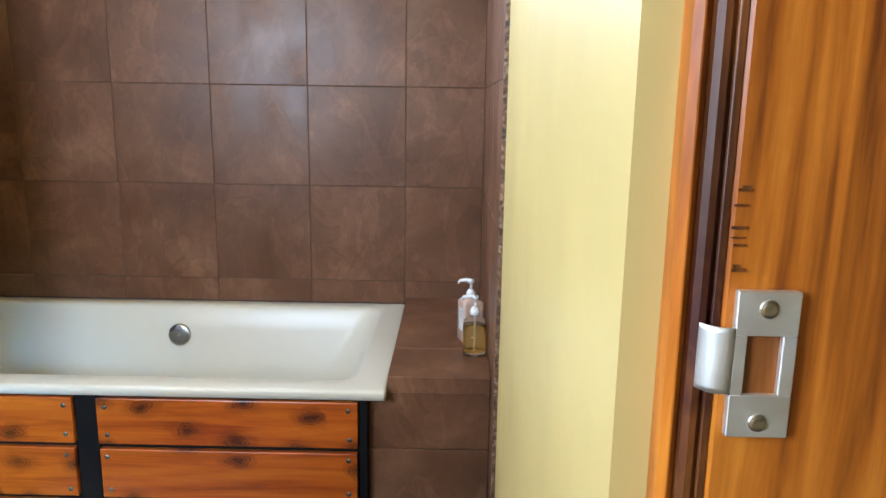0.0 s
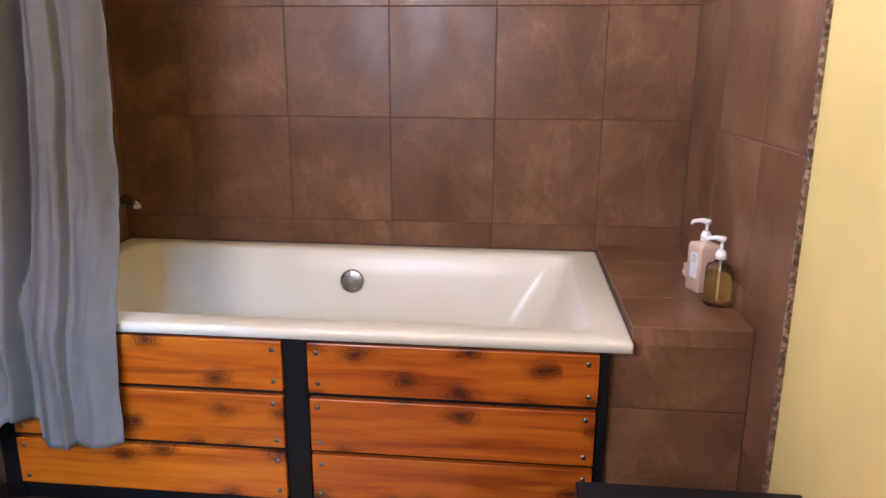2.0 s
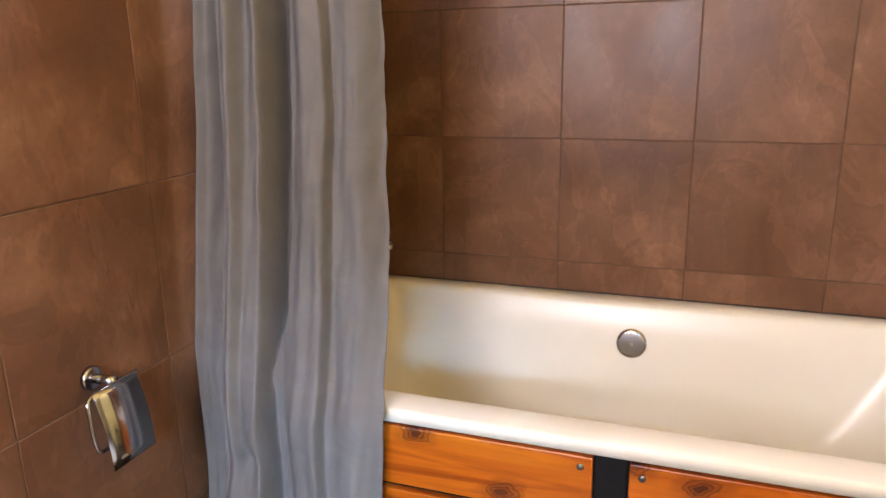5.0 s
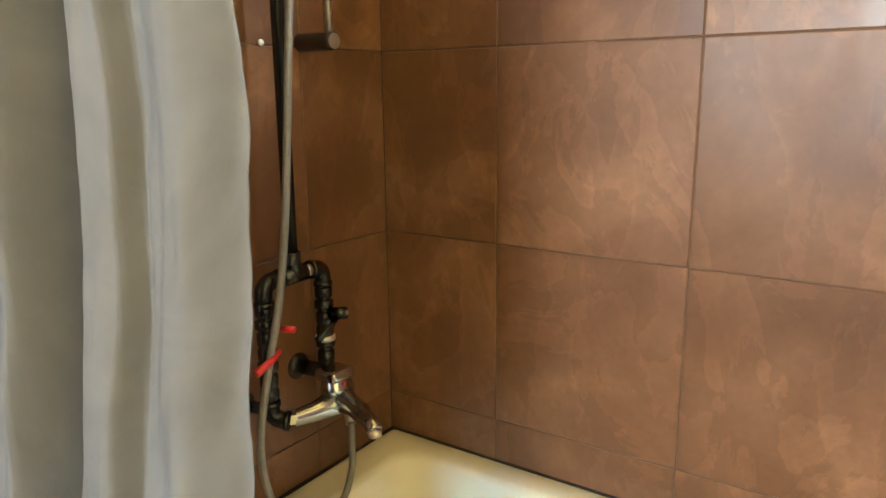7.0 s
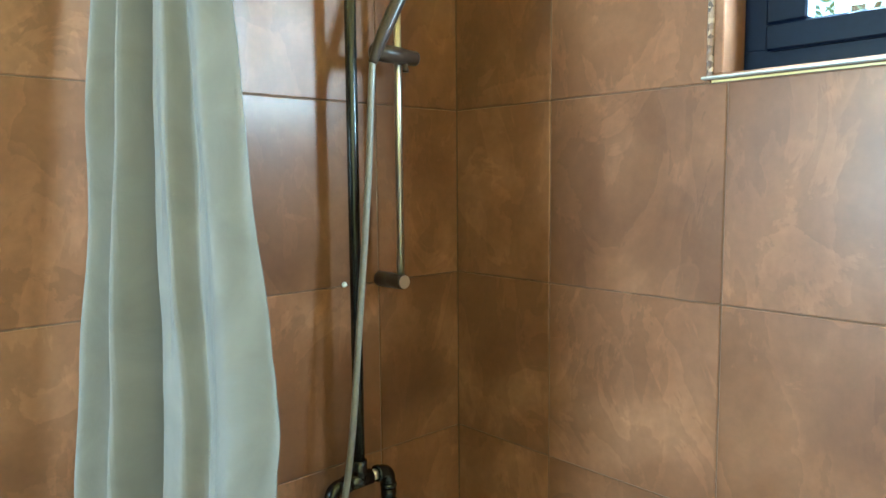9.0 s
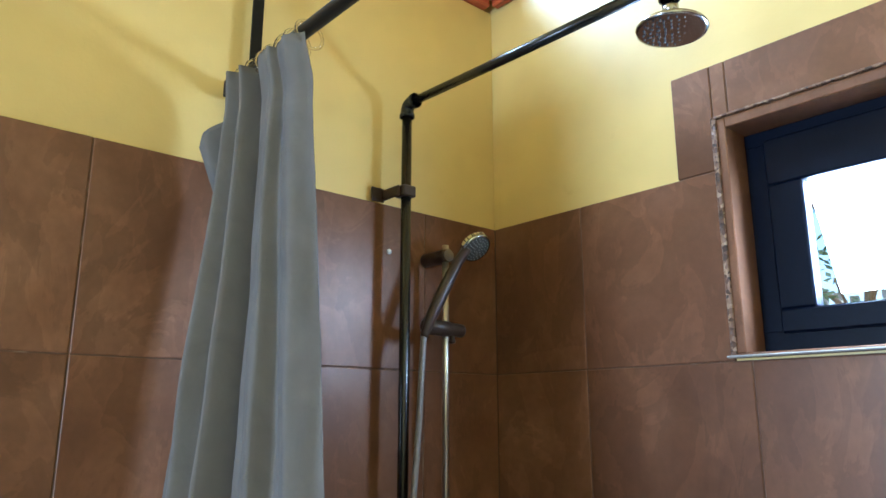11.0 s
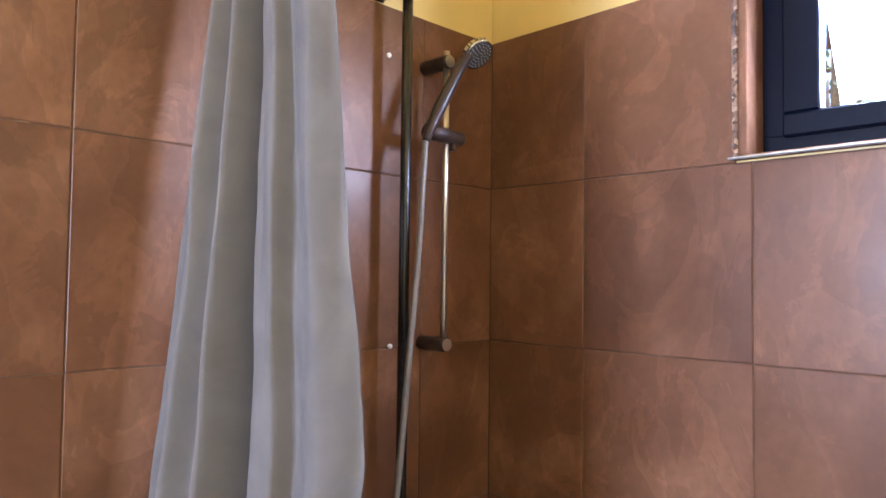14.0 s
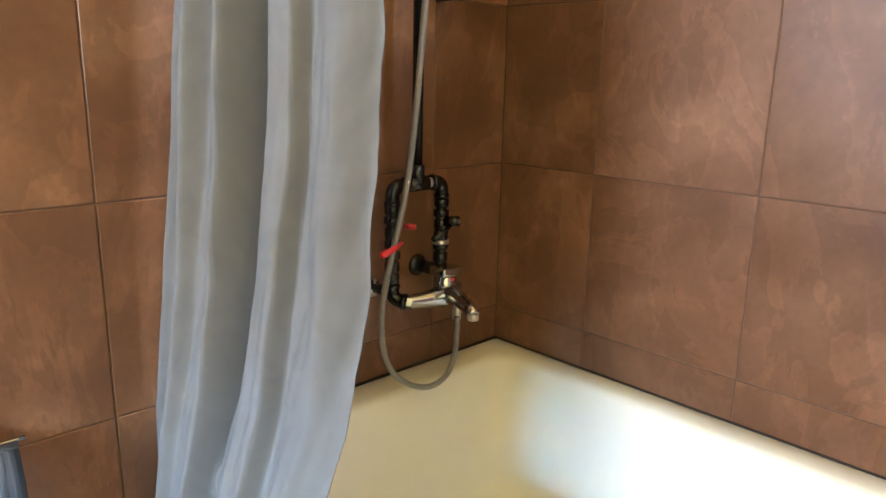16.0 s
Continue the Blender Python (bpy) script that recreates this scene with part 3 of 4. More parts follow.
_rings = [tub_ring(TX0 + .02, TX1 - .02, TY0 + .02, TY1 - .003, TZ - 0.030, 0.006), tub_ring(TX0, TX1, TY0, TY1, TZ - 0.030, 0.008), tub_ring(TX0, TX1, TY0, TY1, TZ - 0.008, 0.010),
    tub_ring(TX0 + .003, TX1 - .003, TY0 + .003, TY1 - .001, TZ - 0.002, 0.010), tub_ring(TX0 + .010, TX1 - .010, TY0 + .010, TY1 - .004, TZ, 0.012),
    tub_ring(TX0 + .075, TX1 - .085, TY0 + .085, TY1 - .055, TZ - .001, 0.045), tub_ring(TX0 + .086, TX1 - .097, TY0 + .096, TY1 - .065, TZ - .005, 0.055),
    tub_ring(TX0 + .094, TX1 - .107, TY0 + .103, TY1 - .071, TZ - .016, 0.070), tub_ring(TX0 + .105, TX1 - .14, TY0 + .114, TY1 - .092, TZ - .10, 0.105),
    tub_ring(TX0 + .125, TX1 - .22, TY0 + .140, TY1 - .126, TZ - .28, 0.140), tub_ring(TX0 + .145, TX1 - .27, TY0 + .162, TY1 - .152, TZ - .37, 0.150),
    tub_ring(TX0 + .185, TX1 - .32, TY0 + .195, TY1 - .185, TZ - .415, 0.14), tub_ring(TX0 + .26, TX1 - .40, TY0 + .25, TY1 - .24, TZ - .43, 0.11)]
loft(_rings, False, True, _bm)
part("basin", _bm, M_ENAMEL, bath, "", True)
_ov = (0.97 - 0.96, -0.1000 + 0.49, 0.474)
overflow = part("overflow", lathe([(0, 0.047), (0.010, 0.047), (0.014, 0.044), (0.0155, 0.036), (0.0155, 0.0)], _ov, (_ov[0], _ov[1] - 1, _ov[2] + 0.18), 36), M_CHROME, bath, "round chrome overflow cover", True)
part("knob", lathe([(0, 0.006), (0.004, 0.005), (0.005, 0.0)], (_ov[0], _ov[1] - 0.0155, _ov[2] + 0.001), (_ov[0], _ov[1] - 1, _ov[2] + 0.06), 14), M_STEEL, overflow)

# black frame and stained boards in front of the bath
surround = thing("bath_surround", 0.96, -0.95, 0.0, "black bath frame clad with orange stained knotty boards", "bath surround")
part("frame", boxes([((-0.89, 0.004, 0.0), (0.91, 0.03, 0.572)), ((-0.89, -0.006, 0.0), (-0.832, 0.004, 0.578)), ((0.012, -0.006, 0.0), (0.076, 0.004, 0.578)), ((0.884, -0.006, 0.0), (0.907, 0.004, 0.578)), ((-0.832, -0.006, 0.564), (0.884, 0.004, 0.578))]), M_BLACK, surround, "black painted frame")
ROWS = ((0.408, 0.560), (0.229, 0.394), (0.062, 0.216))
for x0, x1 in ((-0.830, 0.008), (0.080, 0.882)):
    for z0, z1 in ROWS:
        b = part("board", box((x0 + random.uniform(0, .004), -0.018, z0 + random.uniform(0, .003)), (x1 - random.uniform(0, .004), 0.003, z1 - random.uniform(0, .003)), 0.003), M_BOARD, surround)
        for x in (x0 + 0.028, x1 - 0.028):
            for z in (z0 + 0.028, z1 - 0.028):
                xx, zz = x + random.uniform(-.003, .003), z + random.uniform(-.003, .003)
                part("screw", lathe([(0, 0.0078), (0.0022, 0.0072), (0.004, 0.0045), (0.0045, 0.0)], (xx, -0.018, zz), (xx, -1, zz), 12), M_SCREW, b)

# tiled ledge at the end of the bath
ledge = structure("bath_ledge", boxes([((1.868, -0.912, -0.05), (XR + 0.006, 0.006, 0.572)), ((1.927, -0.912, 0.570), (XR + 0.006, 0.006, 0.616))]), M_GROUT, "brown tiled ledge at the end of the bath")

# ---- shower rail and curtain ----
ROD_Y, ROD_Z = -0.82, 2.500
rail = thing("curtain_rail", 0.0, ROD_Y, ROD_Z, "black steel shower curtain rail hung from the beam", "curtain rail")
part("rod", tube([(0.035, 0, 0), (1.2, 0, 0), (XR - 0.001, 0, 0)], 0.0135, 18), M_BLACK, rail, "", True)
hanger = part("hanger", boxes([((0.022, 0.040, -0.02), (0.028, 0.066, 0.63)), ((0.0185, 0.066, 0.545), (0.0225, 0.21, 0.575)), ((0.0185, 0.040, 0.545), (0.0225, 0.066, 0.63)), ((0.020, -0.012, -0.020), (0.040, 0.066, 0.016))], 0.001), M_BLACK, rail, "flat black steel hanger")
for y in (0.09, 0.17):
    part("screw", lathe([(0, 0.006), (0.003, 0.004), (0.0035, 0)], (0.0225, y, 0.56), (1, y, 0.56), 10), M_BLACK, hanger)
part("flange", lathe([(0, 0.03), (0.004, 0.03), (0.006, 0.018)], (XR - 0.0005, 0, 0), (0, 0, 0), 20), M_BLACK, rail)


def lerp_table(tab, z):
    for (z0, v0), (z1, v1) in zip(tab, tab[1:]):
        if z <= z0 and z >= z1:
            return v0 + (v1 - v0) * (z0 - z) / (z0 - z1)
    return tab[-1][1] if z < tab[-1][0] else tab[0][1]


CL = ((2.47, 0.055), (2.36, 0.040), (2.1, 0.055), (1.2, 0.044), (0.7, 0.018), (0.2, 0.022))
CR = ((2.47, 0.368), (2.2, 0.382), (1.85, 0.412), (1.5, 0.444), (1.2, 0.456), (1.0, 0.464), (0.8, 0.480), (0.6, 0.508), (0.2, 0.515))
CYR = ((2.50, -0.845), (2.40, -0.82), (1.85, -0.812), (1.4, -0.795), (1.2, -0.812), (1.0, -0.835), (0.8, -0.885), (0.66, -0.960), (0.58, -1.008), (0.2, -1.035))
CYL = ((2.50, -0.842), (2.40, -0.835), (2.2, -0.845), (1.8, -0.885), (1.4, -0.93), (1.2, -0.944), (0.7, -1.0), (0.2, -1.02))
FOLD_U = (0.0, 0.05, 0.12, 0.20, 0.27, 0.31, 0.39, 0.435, 0.47, 0.53, 0.62, 0.71, 0.735, 0.88, 1.0)
FOLDS = ((0.0, (0.0, 0.012, -0.012, 0.026, 0.034, 0.010, 0.030, -0.020, -0.036, 0.010, 0.022, 0.026, 0.008, 0.018, 0.0)),
    (0.55, (0.0, -0.008, -0.040, 0.046, 0.066, 0.020, 0.050, -0.050, -0.075, 0.004, 0.034, 0.042, 0.006, 0.026, -0.010)),
    (1.2, (0.0, -0.012, -0.040, 0.040, 0.068, 0.036, 0.054, -0.060, -0.080, 0.002, 0.038, 0.050, 0.010, 0.032, -0.008)),
    (2.3, (0.0, -0.010, -0.020, 0.022, 0.050, 0.032, 0.044, -0.060, -0.080, 0.006, 0.040, 0.050, 0.014, 0.034, 0.0)))


def fold_row(row, u):
    k = 0
    while k < len(FOLD_U) - 2 and u > FOLD_U[k + 1]:
        k += 1
    t = max(0.0, min(1.0, (u - FOLD_U[k]) / (FOLD_U[k + 1] - FOLD_U[k])))
    t = t * t * (3 - 2 * t)
    return row[k] + (row[k + 1] - row[k]) * t


def fold_depth(u, drop):
    """How far the cloth stands out at a place across it and a length below the rail."""
    for (d0, r0), (d1, r1) in zip(FOLDS, FOLDS[1:]):
        if drop <= d1:
            t = max(0.0, (drop - d0) / (d1 - d0))
            return fold_row(r0, u) * (1 - t) + fold_row(r1, u) * t
    return fold_row(FOLDS[-1][1], u)


curtain = thing("shower_curtain", 0.25, -0.9, 0.25, "grey fabric shower curtain, drawn aside and bunched", "shower curtain")
_bm = bmesh.new()
NU, NZ = 210, 120
_grid = []
for j in range(NZ + 1):
    row = []
    for i in range(NU + 1):
        u = i / NU
        hem = 0.232 + 0.085 * math.exp(-((u - 0.36) / 0.075) ** 2) + 0.02 * u
        z = 2.478 - (2.478 - hem) * (j / NZ)
        z -= 0.13 * max(0.0, 1 - u / 0.20) * max(0.0, 1 - j / 16)
        low = max(0.0, min(1.0, (2.475 - z) / 1.5))
        xl, xr = lerp_table(CL, z), lerp_table(CR, z)
        base_y = lerp_table(CYL, z) * (1 - u) + lerp_table(CYR, z) * u
        # folds: a deep slit between two bundles, wandering a little on the way down
        w = u + math.sin(math.pi * u) * (0.016 * math.sin(z * 2.1 + 0.7) + 0.012 * noise.noise((z * 1.3, u * 3, 1.0)))
        deep = fold_depth(w, 2.47 - z)
        y = base_y - deep
        x = xl + (xr - xl) * (u + 0.012 * math.sin(2 * math.pi * (w - 0.05) * 3.6) * math.sin(math.pi * u) * (0.4 + 0.6 * low))
        # soft wrinkles: long slanting ones and small puckers
        y += (0.011 * noise.noise((u * 9 + z * 2.5, z * 1.6 - u * 4, 2.0)) + 0.0055 * noise.noise((u * 22 - z * 5, z * 4.5 + u * 6, 5.0))) * (0.35 + 0.65 * low)
        y += 0.010 * max(0.0, noise.noise((u * 12 + z * 3.6, z * 1.1, 11.0)) - 0.25) * low
        # the free corner hangs slack against the wall near the rail
        slack = max(0.0, 1 - u / 0.13) * max(0.0, 1 - abs(z - 2.375) / 0.13)
        y -= 0.055 * slack
        y = min(y, -0.980 + 0.7 * max(0.0, z - 0.64))
        if z < 0.64:
            drop = max(0.0, min(1.0, (0.40 - z) / 0.16))
            y -= 0.060 * drop * math.exp(-((w - 0.27) / 0.13) ** 2)
            y += 0.030 * math.exp(-((z - 0.44) / 0.035) ** 2) * math.exp(-((w - 0.32) / 0.06) ** 2)
            y = min(y, -0.978)
            x -= 0.010 * drop * math.exp(-((w - 0.14) / 0.10) ** 2)
        x += 0.006 * noise.noise((u * 5, z * 6, 9.0)) * u + 0.003 * u * noise.noise((u, z * 30, 3.0))
        row.append(_bm.verts.new((max(0.012, x) - 0.25, y + 0.9, z - 0.25)))
    _grid.append(row)
for j in range(NZ):
    for i in range(NU):
        _bm.faces.new((_grid[j][i], _grid[j + 1][i], _grid[j + 1][i + 1], _grid[j][i + 1]))
_cloth = part("cloth", _bm, M_CURTAIN, curtain, "", True)
_so = _cloth.modifiers.new("thickness", 'SOLIDIFY')
_so.thickness = 0.0016
_so.offset = 0
for k in range(8):
    x = 0.075 + 0.272 * k / 7 + random.uniform(-.006, .006)
    tilt = random.uniform(-0.35, 0.35)
    pts = [(x - 0.25 + 0.030 * math.sin(a) * tilt, ROD_Y + 0.9 + 0.027 * math.cos(a), ROD_Z - 0.25 - 0.014 + 0.030 * math.sin(a)) for a in (2 * math.pi * q / 20 for q in range(20))]
    part("ring", tube(pts, 0.0028, 8, None, True), M_RING, curtain, "clear plastic curtain ring", True)

# ---- shower plumbing ----
RX, RYY = 0.066, -0.373
shower = thing("exposed_pipe_shower", 0.0, RYY, 1.09, "black pipe shower with chrome rain head and ball valves", "shower")


def rel(pts):
    return [(x, y - RYY, z - 1.09) for x, y, z in pts]


def arc_turn(a, b, c, r, n=6):
    """Points round the corner b on the way from a to c."""
    a, b, c = Vector(a), Vector(b), Vector(c)
    p, q = b + (a - b).normalized() * r, b + (c - b).normalized() * r
    return [p.lerp(b, t).lerp(b.lerp(q, t), t) for t in (k / n for k in range(n + 1))]


AZ = 2.583
part("riser", tube(rel([(RX, RYY, 1.11), (RX, RYY, 1.8), (RX, RYY, AZ - 0.03)]), 0.0125, 16), M_PIPE, shower, "", True)
part("arm", tube(rel([(RX + 0.03, RYY, AZ), (0.4, RYY - 0.003, AZ - 0.012), (0.775, RYY - 0.005, AZ - 0.022)]), 0.0110, 16), M_PIPE, shower, "", True)


def elbow(a, b, c, r=0.0165):
    pts = [Vector(a)] + arc_turn(a, b, c, 0.024) + [Vector(c)]
    bm = tube([tuple(p) for p in pts], r, 16)
    for e, d in ((a, b), (c, b)):
        e, d = Vector(e), Vector(d)
        lathe([(0, 0.0192), (0.009, 0.0192), (0.010, 0.0165)], e, d, 16, bm)
    return bm


_E = rel([(RX, RYY, AZ - 0.036), (RX, RYY, AZ), (RX + 0.036, RYY, AZ)])
part("elbow", elbow(*_E), M_PIPE, shower, "", True)
HX, HY, HZ = 0.805, RYY - 0.005, AZ - 0.022
_E = rel([(HX - 0.036, HY, HZ), (HX, HY, HZ), (HX, HY, HZ - 0.038)])
part("elbow", elbow(*_E), M_PIPE, shower, "", True)
_c = rel([(HX, HY, HZ - 0.036)])[0]
part("connector", lathe([(0, 0.011), (0.012, 0.011), (0.013, 0.014), (0.026, 0.014), (0.030, 0.009), (0.040, 0.013), (0.050, 0.012)], _c, (_c[0], _c[1], _c[2] - 1), 18), M_CHROME, shower, "chrome connector", True)
_c = rel([(HX, HY, HZ - 0.082)])[0]
head = part("rain_head", lathe([(0, 0.012), (0.004, 0.045), (0.007, 0.058), (0.011, 0.0605), (0.015, 0.059), (0.0155, 0.054), (0.0150, 0.0)], _c, (_c[0] - 0.04, _c[1] - 0.03, _c[2] - 1), 40), M_CHROME, shower, "round chrome rain head", True)
_bm = bmesh.new()
for ring, cnt in ((0.012, 6), (0.024, 12), (0.036, 18), (0.047, 22)):
    for k in range(cnt):
        a = 2 * math.pi * k / cnt
        px, py = _c[0] + ring * math.cos(a) - 0.0006, _c[1] + ring * math.sin(a) - 0.0005
        pz = _c[2] - 0.0145 + 0.04 * ring * math.cos(a) + 0.03 * ring * math.sin(a)
        lathe([(0, 0.0021), (0.003, 0.0016)], (px, py, pz), (px, py, pz - 1), 6, _bm)
part("nozzles", _bm, M_NOZZLE, head, "rubber spray nozzles")
# wall clip holding the riser
part("wall_clip", boxes([((-0.0005 + 0.002, -0.060, 2.353 - 1.09 - .018), (0.006, -0.020, 2.353 - 1.09 + .018)), ((0.006, -0.028, 2.353 - 1.09 - .014), (0.070, -0.020, 2.353 - 1.09 + .014)), ((0.046, -0.020, 2.353 - 1.09 - .014), (0.084, 0.018, 2.353 - 1.09 + .014))], 0.003), M_BRONZE, shower, "dark bronze pipe clip")
# tee and the two branches down to the mixer
YL, YR2 = -0.448, -0.292
part("tee", tube(rel([(RX, RYY, 1.135), (RX, RYY, 1.09)]), 0.0175, 16, tube(rel([(RX, RYY - 0.030, 1.090), (RX, RYY + 0.030, 1.090)]), 0.0175, 16)), M_PIPE, shower, "", True)
part("nipple", tube(rel([(RX, RYY + 0.030, 1.09), (RX, RYY + 0.052, 1.09)]), 0.0120, 14), M_STEEL, shower, "bare steel threaded nipple", True)
part("elbow", elbow(*rel([(RX, RYY - 0.030, 1.09), (RX, YL, 1.09), (RX, YL, 1.045)])), M_PIPE, shower, "", True)
part("elbow", elbow(*rel([(RX, RYY + 0.046, 1.09), (RX, YR2, 1.09), (RX, YR2, 1.050)])), M_PIPE, shower, "", True)


def fitting_stack(y, z0, z1, x=RX):
    prof, s = [], 0.0
    L = z0 - z1
    k = 0
    while s < L - 0.004:
        r = (0.0180, 0.0125, 0.0195, 0.0135, 0.0175, 0.0150)[k % 6]
        h = min((0.020, 0.007, 0.016, 0.009, 0.024, 0.006)[k % 6], L - s)
        prof += [(s, r - 0.0012), (s + 0.0015, r), (s + h - 0.0015, r), (s + h - 0.0002, r - 0.0012)]
        s += h
        k += 1
    a, b = rel([(x, y, z0), (x, y, z1)])
    return lathe(prof, a, b, 14)


for y, zb in ((YL, 0.850), (YR2, 0.872)):
    part("valve_body", fitting_stack(y, 1.047, zb), M_PIPE, shower, "black jointed valve and fittings", True)
part("ring_nut", lathe([(0, .0200), (0.006, .0205), (0.010, .0200)], *rel([(RX, YR2, 0.945), (RX, YR2, 0.5)]), 16), M_STEEL, shower, "bare steel ring", True)
# levers
part("red_lever", tube(rel([(RX + 0.030, YL + 0.004, 0.964), (RX + 0.040, YL - 0.026, 0.957), (RX + 0.044, YL - 0.066, 0.947)]), [0.0045, 0.0065, 0.0085], 10), M_RED, shower, "red vinyl ball valve lever", True)
part("lever_nut", tube(rel([(RX + 0.010, YL + 0.030, 0.996), (RX + 0.038, YL + 0.036, 0.998)]), 0.0065, 10), M_RED, shower, "", True)
part("black_lever", tube(rel([(RX + 0.024, YR2 + 0.010, 0.985), (RX + 0.036, YR2 - 0.02, 0.975), (RX + 0.040, YR2 - 0.062, 0.960)]), [0.007, 0.006, 0.008], 10), M_PIPE, shower, "", True)
_st = part("valve_stem", tube(rel([(RX + 0.012, YR2 + 0.004, 0.992), (RX + 0.046, YR2 + 0.014, 0.996)]), 0.0125, 12), M_PIPE, shower, "", True)
part("stem_nut", lathe([(0, .006), (0.003, .006), (0.0035, 0.003)], *rel([(RX + 0.046, YR2 + 0.014, 0.996), (1.0, YR2 + 0.25, 1.05)]), 8), M_STEEL, _st)
# left foot of the loop, elbow into the mixer
part("elbow", elbow(*rel([(RX, YL, 0.858), (RX, YL, 0.822), (RX + 0.030, YL + 0.018, 0.818)]), 0.0165), M_PIPE, shower, "", True)
for y, z in ((YL - 0.012, 0.840), (YR2 - 0.02, 0.870)):
    part("wall_rosette", lathe([(0, 0.028), (0.004, 0.028), (0.012, 0.021), (0.013, 0.0)], *rel([(0.001, y, z), (1, y, z)]), 26), M_CHROME if y < -0.4 else M_PIPE, shower, "wall rosette", True)
part("stub", tube(rel([(0.001, YL - 0.008, 0.838), (RX, YL, 0.838)]), 0.012, 12), M_PIPE, shower, "", True)
part("stub", tube(rel([(0.001, YR2 - 0.015, 0.868), (RX + 0.02, YR2 - 0.004, 0.868)]), 0.016, 12), M_PIPE, shower, "", True)

mixer = thing("bath_mixer", 0.088, -0.320, 0.797, "chrome bath mixer tap with spout and diverter", "tap")


def mrel(pts):
    return [(x - 0.1, y + 0.33, z - 0.80) for x, y, z in pts]


part("body", tube(mrel([(RX + 0.024, YL + 0.016, 0.818), (0.098, -0.415, 0.815), (0.110, -0.375, 0.815), (0.118, -0.335, 0.818), (0.112, -0.300, 0.822), (0.095, -0.270, 0.826), (0.075, -0.255, 0.828)]),
    [0.016, 0.017, 0.020, 0.027, 0.028, 0.023, 0.019], 18), M_CHROME, mixer, "", True)
part("union_nut", tube(mrel([(RX + 0.016, YL + 0.008, 0.819), (RX + 0.034, YL + 0.030, 0.817)]), 0.0185, 6), M_CHROME, mixer)
part("spout", tube(smooth_path(mrel([(0.112, -0.318, 0.818), (0.155, -0.326, 0.826), (0.200, -0.344, 0.826), (0.246, -0.364, 0.822), (0.260, -0.370, 0.812)]), 5), [0.024] * 6 + [0.020] * 6 + [0.0165] * 8 + [0.0145], 16), M_CHROME, mixer, "", True)
part("aerator", lathe([(0, 0.0125), (0.012, 0.0125), (0.013, 0.009)], *mrel([(0.260, -0.370, 0.814), (0.262, -0.371, 0.70)]), 16), M_STEEL, mixer, "", True)
part("cartridge", lathe([(0, 0.030), (0.024, 0.029), (0.026, 0.027), (0.044, 0.027), (0.050, 0.021), (0.051, 0.0)], *mrel([(0.112, -0.316, 0.830), (0.112, -0.318, 0.93)]), 22), M_CHROME, mixer, "", True)
part("handle", box(*mrel([(0.086, -0.350, 0.868), (0.142, -0.288, 0.890)]), 0.006), M_CHROME, mixer, "", True)
part("red_dot", lathe([(0, 0.0042), (0.001, 0.0038), (0.0012, 0.0)], *mrel([(0.1405, -0.318, 0.862), (1.0, -0.318, 0.862)]), 12), M_RED, mixer, "red hot-water dot")
part("diverter", lathe([(0, 0.010), (0.014, 0.010), (0.016, 0.0065), (0.034, 0.006), (0.036, 0.011), (0.050, 0.011), (0.052, 0.009)], *mrel([(0.100, -0.272, 0.822), (0.100, -0.272, 1.0)]), 14), M_CHROME, mixer, "", True)
part("hose_outlet", lathe([(0, 0.0115), (0.020, 0.0115), (0.022, 0.009), (0.042, 0.009), (0.043, 0.012), (0.070, 0.011)], *mrel([(0.100, -0.262, 0.808), (0.098, -0.258, 0.3)]), 14), M_STEEL, mixer, "", True)

# ---- hand shower on its slide bar ----
BX, BY = 0.078, -0.256
bar_set = thing("hand_shower_bar", 0.0, BY, 1.526, "steel slide bar with dark hand shower and hose", "hand shower")


def brel(pts):
    return [(x, y - BY, z - 1.526) for x, y, z in pts]


part("bar", tube(brel([(BX, BY, 1.522), (BX, BY, 1.9), (BX, BY, 2.235)]), 0.0082, 16), M_STEEL, bar_set, "brushed steel bar", True)
for z in (1.526, 2.208):
    part("mount", lathe([(0, 0.0175), (0.080, 0.0175), (0.086, 0.0165), (0.088, 0.013), (0.0885, 0.0)], *brel([(0.0015, BY, z), (1, BY, z)]), 24), M_BRONZE, bar_set, "dark bronze wall mount", True)
    part("cap", lathe([(0, 0.0150), (0.002, 0.0150), (0.0025, 0.0)], *brel([(0.0902, BY, z), (1, BY, z)]), 24), M_STEEL, bar_set)
SZ = 2.028
slider = part("slider", lathe([(0, 0.012), (0.004, 0.0185), (0.078, 0.0185), (0.082, 0.0165), (0.118, 0.0165), (0.122, 0.0150), (0.123, 0.0)], *brel([(BX + 0.010, BY - 0.078, SZ), (BX + 0.016, BY + 0.5, SZ - 0.02)]), 24), M_BRONZE, bar_set, "dark slider with clamp", True)
part("slider_knob", lathe([(0, 0.006), (0.016, 0.006), (0.018, 0.008), (0.024, 0.007)], *brel([(BX + 0.012, BY + 0.012, SZ - 0.012), (BX + 0.014, BY + 0.012, SZ - 1)]), 12), M_BRONZE, bar_set, "", True)
_g = smooth_path(brel([(BX + 0.022, BY - 0.086, SZ - 0.028), (BX + 0.030, BY - 0.070, SZ + 0.02), (BX + 0.044, BY - 0.034, SZ + 0.100), (BX + 0.052, BY - 0.006, SZ + 0.155), (BX + 0.056, BY + 0.022, SZ + 0.192)]), 6)
_r = [0.0095 + 0.0055 * min(1, i / 8) - 0.003 * max(0, (i - 12) / 12) for i in range(len(_g))]
hand = part("hand_shower", tube(_g, _r, 14), M_BRONZE, bar_set, "dark bronze hand shower", True)
